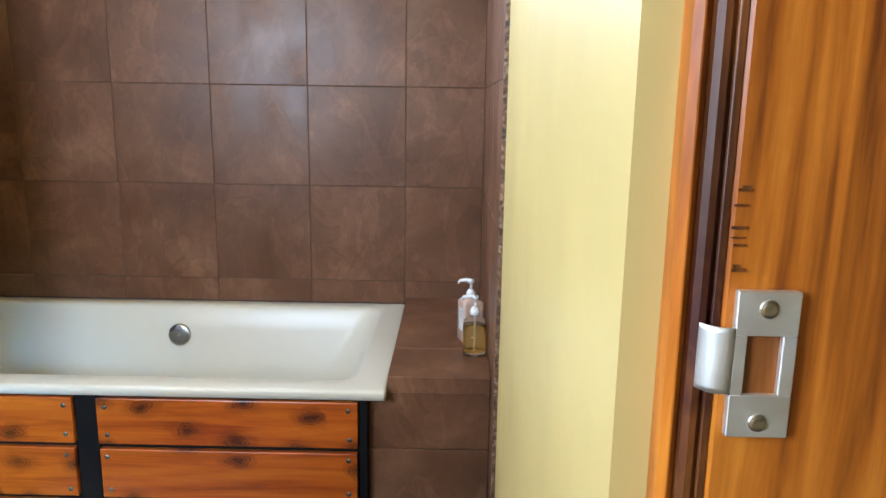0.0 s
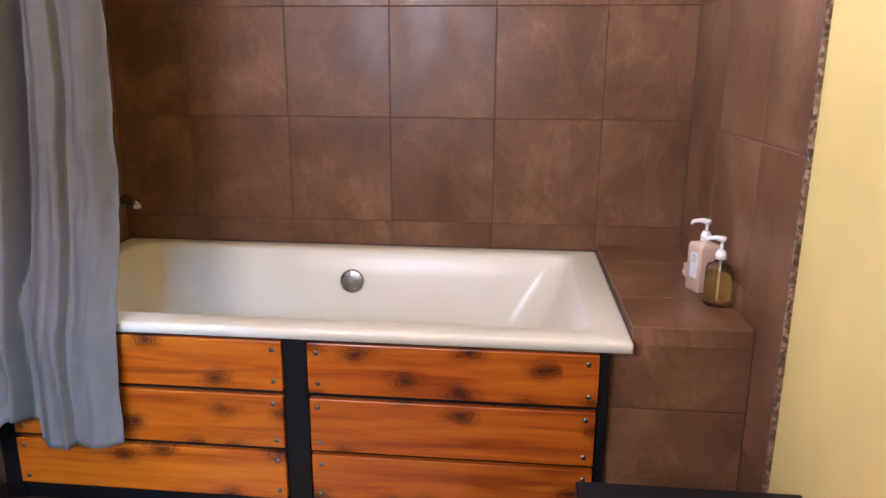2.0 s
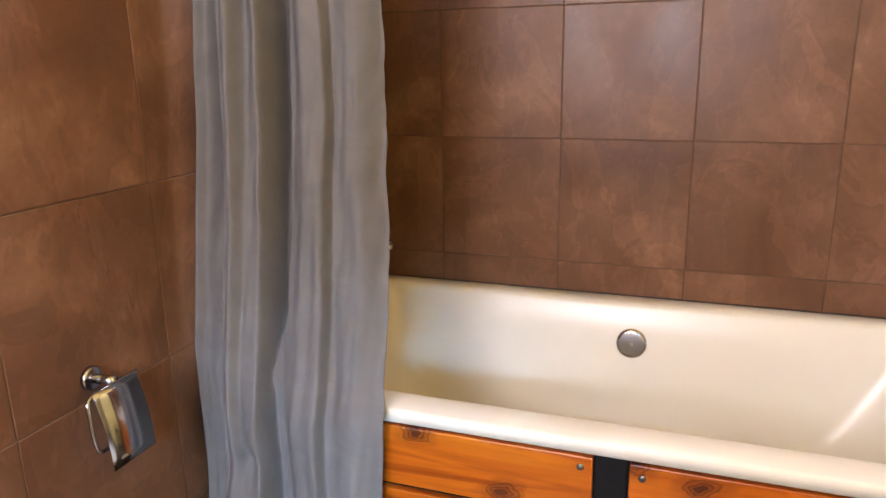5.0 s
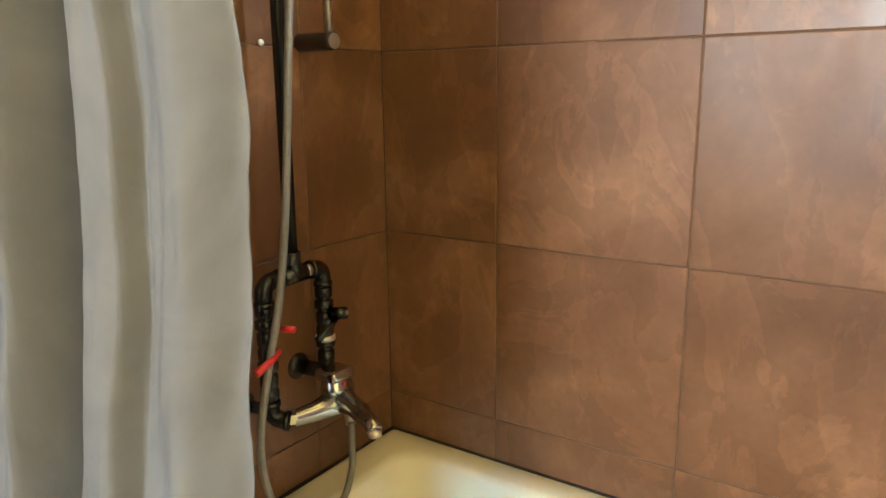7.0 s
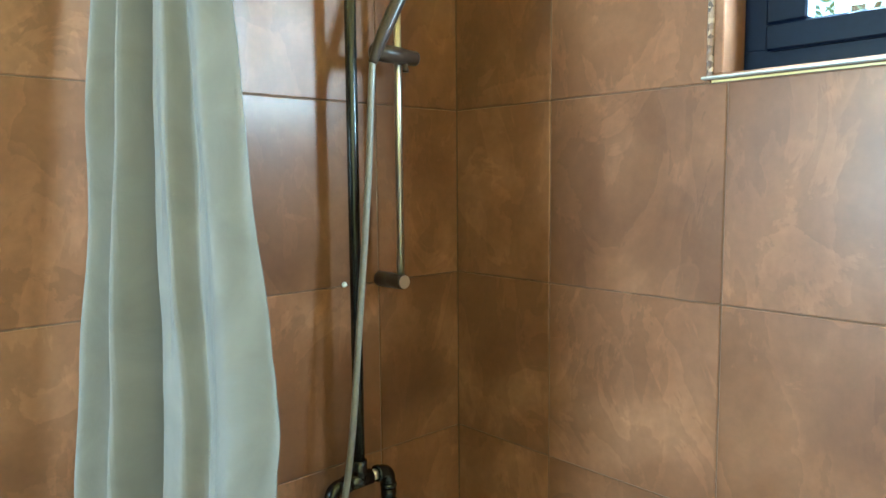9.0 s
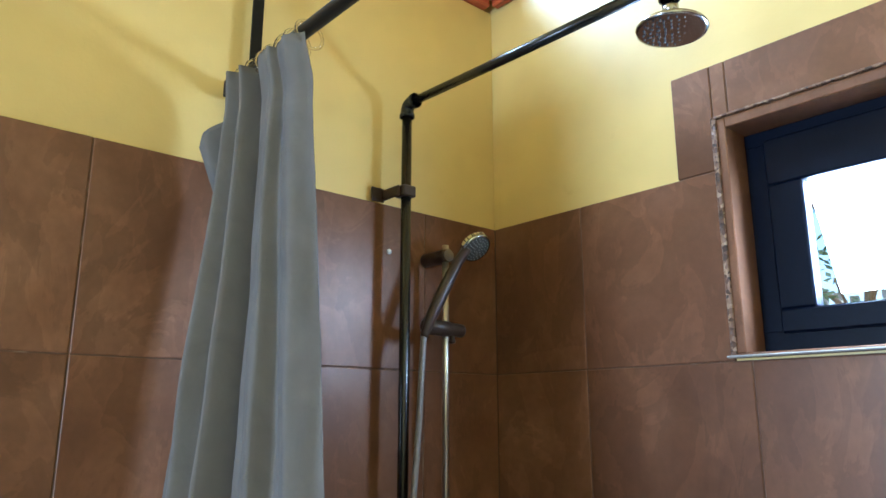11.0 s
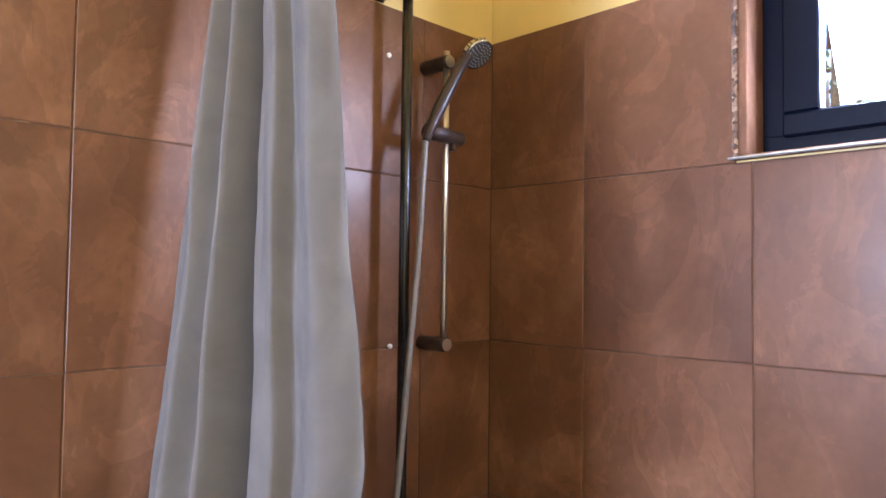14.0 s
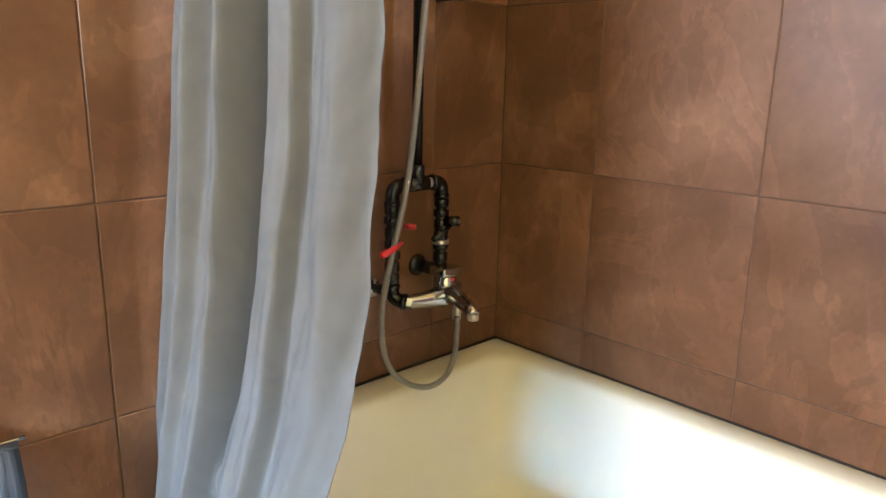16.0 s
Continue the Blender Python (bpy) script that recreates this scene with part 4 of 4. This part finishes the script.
_hc = Vector(brel([(BX + 0.056, BY + 0.045, SZ + 0.203)])[0])
_hd = Vector((0.70, 0.02, -0.70)).normalized()
part("spray_head", lathe([(-0.014, 0.014), (-0.011, 0.030), (-0.002, 0.0395), (0.008, 0.0405), (0.0125, 0.039), (0.013, 0.036), (0.0132, 0.0)], _hc, _hc + _hd, 32), M_CHROME, hand, "chrome rimmed spray head", True)
part("spray_face", lathe([(0.0134, 0.0355), (0.0142, 0.034), (0.0146, 0.0)], _hc, _hc + _hd, 32), M_NOZZLE, hand, "dark spray face")
_bm = bmesh.new()
_u = _hd.orthogonal().normalized()
_w = _hd.cross(_u)
for ring, cnt in ((0.008, 6), (0.016, 11), (0.024, 16), (0.031, 20)):
    for k in range(cnt):
        a = 2 * math.pi * k / cnt
        p = _hc + _hd * 0.0144 + (_u * math.cos(a) + _w * math.sin(a)) * ring
        lathe([(0, 0.0015), (0.002, 0.0011)], p, p + _hd, 6, _bm)
part("nozzle_tips", _bm, M_NOZ, hand, "pale nozzle tips")
# sticker with dark bars on the head's rim
_bm, _bb = bmesh.new(), bmesh.new()
for k in range(16):
    for tgt, rr, on in ((_bm, 0.0412, True), (_bb, 0.0416, k in (2, 3, 5, 7, 8, 11, 13))):
        if on:
            a0, a1 = 3.6 + 0.11 * k, 3.6 + 0.11 * (k + (1 if tgt is _bm else 0.6))
            q = [_hc + _hd * s + (_u * math.cos(a) + _w * math.sin(a)) * rr for s, a in ((-0.001, a0), (-0.001, a1), (0.0085, a1), (0.0085, a0))]
            tgt.faces.new([tgt.verts.new(p) for p in q])
part("sticker", _bm, M_STICKER, hand, "pale gold sticker")
part("sticker_bars", _bb, M_BLACK, hand, "dark printed bars")
HOSE = brel([(BX + 0.022, BY - 0.086, SZ - 0.020), (BX + 0.024, BY - 0.094, 1.92), (0.098, -0.358, 1.75), (0.098, -0.385, 1.48), (0.098, -0.412, 1.22), (0.098, -0.440, 1.06), (0.098, -0.478, 0.93), (0.100, -0.508, 0.80), (0.102, -0.494, 0.69),
    (0.118, -0.455, 0.632), (0.136, -0.394, 0.606), (0.132, -0.330, 0.614), (0.112, -0.280, 0.652), (0.100, -0.262, 0.705), (0.099, -0.260, 0.745)])
part("hose", tube(smooth_path(HOSE, 12), 0.0072, 12), M_GREY, bar_set, "grey ribbed hose", True)

# filler plugs in the tiles, where older screws sat
for y, z in ((-0.358, 1.522), (-0.374, 2.215)):
    pl = tagged(link("wall_plug", lathe([(0, 0.0065), (0.004, 0.006), (0.006, 0.003), (0.0062, 0)], (0.0005, y, z), (1, y, z), 12), M_WHITEP), "small white plastic wall plug in tile", "wall plug", "wall plugs")

# ---- on the ledge ----
LZ = 0.6285


def soap_bar(x, y):
    t = thing("soap_bar", x, y, LZ, "pale pink soap bars stacked on ledge", "soap")
    part("bar", box((-0.028, -0.04, 0), (0.028, 0.04, 0.022), 0.006), M_SOAP, t, "", True)
    part("bar", box((-0.026, -0.036, 0.0225), (0.027, 0.038, 0.043), 0.006), M_SOAP, t, "", True)


def pump(parent, z, h, spin, material=None):
    m = material or M_WHITEP
    part("collar", lathe([(0, 0.0165), (0.018, 0.016), (0.020, 0.012), (0.026, 0.0115)], (0, 0, z), (0, 0, 9), 22), m, parent, "white pump collar", True)
    part("stem", lathe([(0, 0.0048), (h, 0.0048)], (0, 0, z + 0.024), (0, 0, 9), 12), m, parent, "", True)
    c, s = math.cos(spin), math.sin(spin)
    z2 = z + 0.024 + h
    bm = lathe([(0, 0.0105), (0.010, 0.0115), (0.014, 0.009), (0.0145, 0.0)], (0, 0, z2), (0, 0, 9), 16)
    tube([(0, 0, z2 + 0.008), (0.02 * c, 0.02 * s, z2 + 0.0095), (0.040 * c, 0.040 * s, z2 + 0.006), (0.046 * c, 0.046 * s, z2 - 0.004)], [0.0085, 0.007, 0.0055, 0.0045], 10, bm)
    part("nozzle", bm, m, parent, "white pump nozzle", True)


def round_bottle(x, y):
    t = thing("soap_bottle", x, y, LZ, "clear round pump bottle half full of amber soap", "bottle")
    g = part("glass", lathe([(0, 0.034), (0.004, 0.0385), (0.010, 0.039), (0.105, 0.039), (0.120, 0.034), (0.128, 0.018), (0.134, 0.0150), (0.140, 0.0150)], (0, 0, 0), (0, 0, 1), 32), M_BOTTLE, t, "clear glass", True)
    part("liquid", lathe([(0.009, 0.030), (0.012, 0.0360), (0.098, 0.0362), (0.0985, 0.0)], (0, 0, 0), (0, 0, 1), 32), M_AMBER, t, "amber liquid soap", True)
    part("dip_tube", lathe([(0.014, 0.003), (0.14, 0.003)], (0, 0, 0), (0, 0, 1), 8), M_WHITEP, t)
    pump(t, 0.136, 0.028, 2.95)


def square_bottle(x, y):
    t = thing("lotion_bottle", x, y, LZ, "square pump bottle of milky pink lotion with label", "bottle", rz=18)
    bm = bmesh.new()
    rings = [rounded_ring(bm, -a, a, -a, a, z, r, 5) for a, z, r in ((0.034, 0, 0.008), (0.0375, 0.004, 0.010), (0.0375, 0.140, 0.010), (0.034, 0.150, 0.012), (0.016, 0.155, 0.012), (0.015, 0.163, 0.012))]
    loft(rings, True, True, bm)
    part("bottle_body", bm, M_LOTION, t, "milky pink plastic", True)
    lab = part("label_patch", boxes([((-0.0384, -0.026, 0.045), (-0.0377, 0.012, 0.125))]), M_LABEL, t, "pale paper label")
    part("print_lines", boxes([((-0.0388, -0.021 + 0.002 * k, 0.112 - 0.009 * k), (-0.0385, 0.004 - 0.003 * (k % 2), 0.1145 - 0.009 * k)) for k in range(3)]), M_INK, lab, "unreadable printed lines")
    pump(t, 0.160, 0.026, 2.6)


soap_bar(2.195, -0.43)
square_bottle(2.188, -0.565)
round_bottle(2.199, -0.700)

# ---- toilet corner ----
holder = thing("toilet_roll_holder", 0.0, -1.305, 0.73, "chrome toilet roll holder with bent cover, empty", "toilet roll holder")
part("rosette", lathe([(0, 0.025), (0.008, 0.025), (0.011, 0.021), (0.012, 0.0)], (0.0015, 0.01, 0.018), (1, 0.01, 0.018), 26), M_CHROME, holder, "", True)
part("post", tube([(0.008, 0.01, 0.018), (0.045, 0.012, 0.018), (0.062, 0.014, 0.018)], 0.010, 14), M_CHROME, holder, "", True)
part("wire", tube(smooth_path([(0.060, 0.075, 0.014), (0.062, 0.0, 0.014), (0.064, -0.055, 0.010), (0.070, -0.066, -0.02), (0.078, -0.066, -0.085), (0.080, -0.045, -0.098), (0.080, 0.06, -0.094)], 6), 0.0042, 10), M_CHROME, holder, "bent chrome wire", True)
_bm = bmesh.new()
_pts = [(0.068 + 0.034 * math.sin(radians(a)) * 0.5 + 0.012 * k / 9, 0.016 - 0.012 * k - 0.0006 * k * k) for k, a in enumerate(range(0, 100, 11))]
_rows = []
for x, z in _pts:
    _rows.append([_bm.verts.new((x, y, z)) for y in (-0.052, 0.0, 0.062)])
for r0, r1 in zip(_rows, _rows[1:]):
    for k in range(2):
        _bm.faces.new((r0[k], r0[k + 1], r1[k + 1], r1[k]))
_c2 = part("cover", _bm, M_CHROME, holder, "curved mirror-bright cover", True)
_s2 = _c2.modifiers.new("thickness", 'SOLIDIFY')
_s2.thickness = 0.0015

toilet = thing("toilet", 0.40, -1.81, 0.0, "white ceramic toilet with closed lid by the wall", "toilet")


def egg(bm, L, W, z, cx=0.0):
    vs = []
    for k in range(40):
        a = 2 * math.pi * k / 40
        c, s = math.cos(a), math.sin(a)
        e = 0.62
        vs.append(bm.verts.new((cx + L * math.copysign(abs(c) ** e, c) * (1.0 if c < 0 else 1.0), W * math.copysign(abs(s) ** e, s), z)))
    return vs


_bm = bmesh.new()
loft([egg(_bm, 0.20, 0.12, 0.0, -0.06), egg(_bm, 0.19, 0.115, 0.05, -0.06), egg(_bm, 0.20, 0.125, 0.2, -0.04), egg(_bm, 0.27, 0.175, 0.34, 0.0), egg(_bm, 0.275, 0.18, 0.375, 0.0)], True, True, _bm)
part("bowl", _bm, M_CERAMIC, toilet, "", True)
_bm = bmesh.new()
loft([egg(_bm, 0.275, 0.185, 0.378, 0.0), egg(_bm, 0.278, 0.188, 0.384), egg(_bm, 0.278, 0.188, 0.394), egg(_bm, 0.272, 0.183, 0.398)], True, True, _bm)
part("seat", _bm, M_CERAMIC, toilet, "", True)
_bm = bmesh.new()
loft([egg(_bm, 0.276, 0.186, 0.400), egg(_bm, 0.281, 0.191, 0.405), egg(_bm, 0.281, 0.191, 0.418), egg(_bm, 0.274, 0.185, 0.425), egg(_bm, 0.20, 0.13, 0.429)], True, True, _bm)
part("lid", _bm, M_CERAMIC, toilet, "closed white lid", True)
part("cistern", box((-0.385, -0.18, 0.36), (-0.235, 0.18, 0.62), 0.02, 3), M_CERAMIC, toilet, "", True)

brush = thing("toilet_brush", 0.115, -1.50, 0.0, "toilet brush with pale wooden handle in holder", "toilet brush")
part("cup", lathe([(0, 0.045), (0.006, 0.048), (0.13, 0.048), (0.134, 0.046), (0.134, 0.0)], (0, 0, 0), (0, 0, 1), 24), M_CERAMIC, brush, "white brush cup", True)
_bm = bmesh.new()
_rg = []
for z, a, b in ((0.13, 0.008, 0.010), (0.25, 0.009, 0.013), (0.38, 0.010, 0.0155), (0.455, 0.010, 0.0165), (0.466, 0.009, 0.014), (0.470, 0.006, 0.009)):
    _rg.append([_bm.verts.new((a * math.cos(t) - 0.06 * (z - 0.13), b * math.sin(t) - 0.10 * (z - 0.13), z)) for t in (2 * math.pi * k / 16 for k in range(16))])
loft(_rg, True, True, _bm)
part("handle", _bm, M_BRUSHWOOD, brush, "pale wooden handle", True)

# ---- bath mat ----
_bm = bmesh.new()
_g = []
for i in range(141):
    row = []
    for j in range(31):
        x, y = 0.575 + 0.90 * i / 140, -0.995 - 0.50 * j / 30
        x += 0.008 * math.sin(j * 0.5)
        y += 0.010 * math.sin(i * 0.09) + 0.02 * (i / 140)
        rib = 0.0022 * math.sin(i * math.pi)
        z = 0.012 + (0.0025 if i % 2 else 0) + 0.012 * math.exp(-((i / 140 - 0.60) / 0.03) ** 2) * math.exp(-(j / 9) ** 2)
        if i in (0, 140) or j in (0, 30):
            z = 0.002
        row.append(_bm.verts.new((x - 1.05, y + 1.3, z)))
    _g.append(row)
for i in range(140):
    for j in range(30):
        _bm.faces.new((_g[i][j], _g[i][j + 1], _g[i + 1][j + 1], _g[i + 1][j]))
_bm.normal_update()
bmat = thing("bath_mat", 1.05, -1.3, 0.0, "ribbed cream cotton bath mat on dark floor", "bath mat")
part("cloth", _bm, M_MAT, bmat, "", True)

# ---- black bench by the ledge ----
bench = thing("bench", 2.0, -1.55, 0.0, "low black bench with an inset orange board top", "bench")
part("top_frame", boxes([((-0.245, 0.12, 0.36), (0.235, 0.22, 0.41)), ((-0.245, -0.22, 0.36), (0.235, -0.12, 0.41)), ((-0.245, -0.12, 0.36), (-0.155, 0.12, 0.41)), ((0.145, -0.12, 0.36), (0.235, 0.12, 0.41))], 0.004), M_BLACK, bench, "black painted top frame")
part("board", box((-0.153, -0.118, 0.375), (0.143, 0.118, 0.414), 0.003), M_BOARD, bench, "orange stained board")
for x in (-0.225, 0.215):
    for y in (-0.20, 0.20):
        part("leg", box((x - 0.02, y - 0.02, 0.0), (x + 0.02, y + 0.02, 0.36), 0.003), M_BLACK, bench)
for x in (-0.06, 0.0):
    part("screw", lathe([(0, 0.008), (0.003, 0.006), (0.0035, 0)], (x, 0.150, 0.41), (x, 0.150, 1), 12), M_STEEL, bench)

# ---- outside ----
tagged(structure("ground", box((-400, -400, -0.6), (400, 400, -0.45)), M_GROUND, "dry sandy ground"))
fence = thing("slatted_fence", 0.0, 5.2, -0.46, "pale weathered slatted fence beyond the window", "fence")
for k in range(64):
    part("slat", box((-4.0 + 0.125 * k, -0.02, 0.0), (-3.93 + 0.125 * k, 0.02, 3.3 + 0.04 * math.sin(k * 1.7)), 0.004), M_FENCE, fence)
for z in (0.5, 2.8):
    part("rail", box((-4.0, 0.021, z), (4.05, 0.06, z + 0.08), 0.004), M_FENCE, fence)
tree = thing("tree", -0.25, 3.6, -0.46, "slender tree with sparse olive leaves outside", "tree")
_tr = [(0, 0, 0), (0.05, 0, 1.2), (-0.02, 0.05, 2.4), (0.06, 0.0, 3.4), (0.02, 0.03, 4.6)]
_bm = tube(smooth_path(_tr, 4), [0.07 - 0.0035 * k for k in range(17)], 8)
_tips = []
for k in range(16):
    a, z = k * 2.4, 2.2 + 0.15 * k
    e = (0.6 * math.cos(a), 0.6 * math.sin(a), z + 0.55)
    tube(smooth_path([(0.02, 0.02, z), (0.3 * math.cos(a), 0.3 * math.sin(a), z + 0.35), e], 3), [0.022, 0.02, 0.017, 0.014, 0.011, 0.008, 0.005], 5, _bm)
    _tips.append(e)
part("trunk", _bm, M_BARK, tree, "", True)
_bm = bmesh.new()
for e in _tips:
    for _ in range(130):
        p = Vector(e) + Vector((random.gauss(0, .2), random.gauss(0, .2), random.gauss(0, .22)))
        d = Vector((random.uniform(-1, 1), random.uniform(-1, 1), random.uniform(-1.2, 0.2))).normalized()
        s = d.orthogonal().normalized()
        L, W = random.uniform(.05, .09), random.uniform(.010, .018)
        q = [p, p + d * L * .5 + s * W, p + d * L, p + d * L * .5 - s * W]
        _bm.faces.new([_bm.verts.new(v) for v in q])
part("crown", _bm, M_LEAF, tree, "sparse olive green leaves")

# ---- tiles, piece by piece ----
JX = [0.0, 0.301, 0.707, 1.113, 1.516, 1.920, XR]
JZ = [0.700, 1.108, 1.518, 1.929, 2.335]
G = 0.0012


def tile_piece(parent, lo, hi, axis, material=M_TILE):
    """One tile; its mesh sits round its own origin at its centre."""
    c = [(a + b) / 2 for a, b in zip(lo, hi)]
    h = [(b - a) / 2 for a, b in zip(lo, hi)]
    bm = box([-v for v in h], h, 0.0016, 1)
    ob = link("tile", bm, material, parent)
    ob.location = [c[i] + (random.uniform(-0.0006, 0.0006) if i == axis else 0) for i in range(3)]
    return ob


def back_tile(x0, x1, z0, z1):
    return tile_piece(back_wall, (x0 + G, 0.0, z0 + G), (x1 - G, 0.0075, z1 - G), 1)


zs = [0.30] + JZ
for i in range(6):
    for j in range(5):
        x0, x1, z0, z1 = JX[i], JX[i + 1], zs[j], zs[j + 1]
        if j == 4 and x1 > WX0 and x0 < WX1:      # beside and below the window
            if x0 < WX0:
                back_tile(x0, WX0, z0, z1)
            if x1 > WX1:
                back_tile(WX1, x1, z0, z1)
        else:
            back_tile(x0, x1, z0, z1)
back_tile(0.577, WX0, JZ[4], 2.579)
back_tile(WX0, 0.707, WZ1 + 0.001, 2.579)
for a, b in ((0.707, 1.113), (1.113, WX1)):
    back_tile(a, b, WZ1 + 0.001, 2.579)
back_tile(WX1, WX1 + 0.095, JZ[4], 2.579)

JY = [0.0, -0.258, -0.663, -1.066, -1.470, -1.874, -2.278, -2.682, -3.086, -3.490, YF]
zl = [0.0, 0.292] + JZ
for i in range(10):
    for j in range(6):
        tile_piece(left_wall, (-0.0075, JY[i + 1] + G, zl[j] + G), (0.0, JY[i] - G, zl[j + 1] - G), 0)
JR = [0.0, -0.385, -0.790, -1.098]
for i in range(3):
    for j in range(6):
        tile_piece(right_wall, (XR, JR[i + 1] + G, zl[j] + G), (XR + 0.0075, JR[i] - G, zl[j + 1] - G), 0)
# ledge: front and top
tile_piece(ledge, (1.870, -0.920, 0.388 + G), (XR - 0.002, -0.9125, 0.574), 1)
tile_piece(ledge, (1.927, -0.920, 0.574), (XR - 0.002, -0.9125, 0.626), 1)
tile_piece(ledge, (1.870, -0.920, 0.004), (XR - 0.002, -0.9125, 0.388 - G), 1)
for y0, y1 in ((-0.911, -0.655), (-0.655, -0.25), (-0.25, -0.001)):
    tile_piece(ledge, (1.9265, y0 + G, 0.6165), (XR - 0.001, y1 - G, 0.6265), 2)
# floor slabs
for i in range(6):
    for j in range(9):
        x0, y1 = 0.0 + 0.405 * i, -0.2 - 0.405 * j
        x1 = min(x0 + 0.405, XR)
        y0 = max(y1 - 0.405, YF)
        if x1 - x0 > 0.02:
            tile_piece(floor, (x0 + 0.002, y0 + 0.002, -0.0115), (x1 - 0.002, y1 - 0.002, 0.0), 2, M_FLOOR)
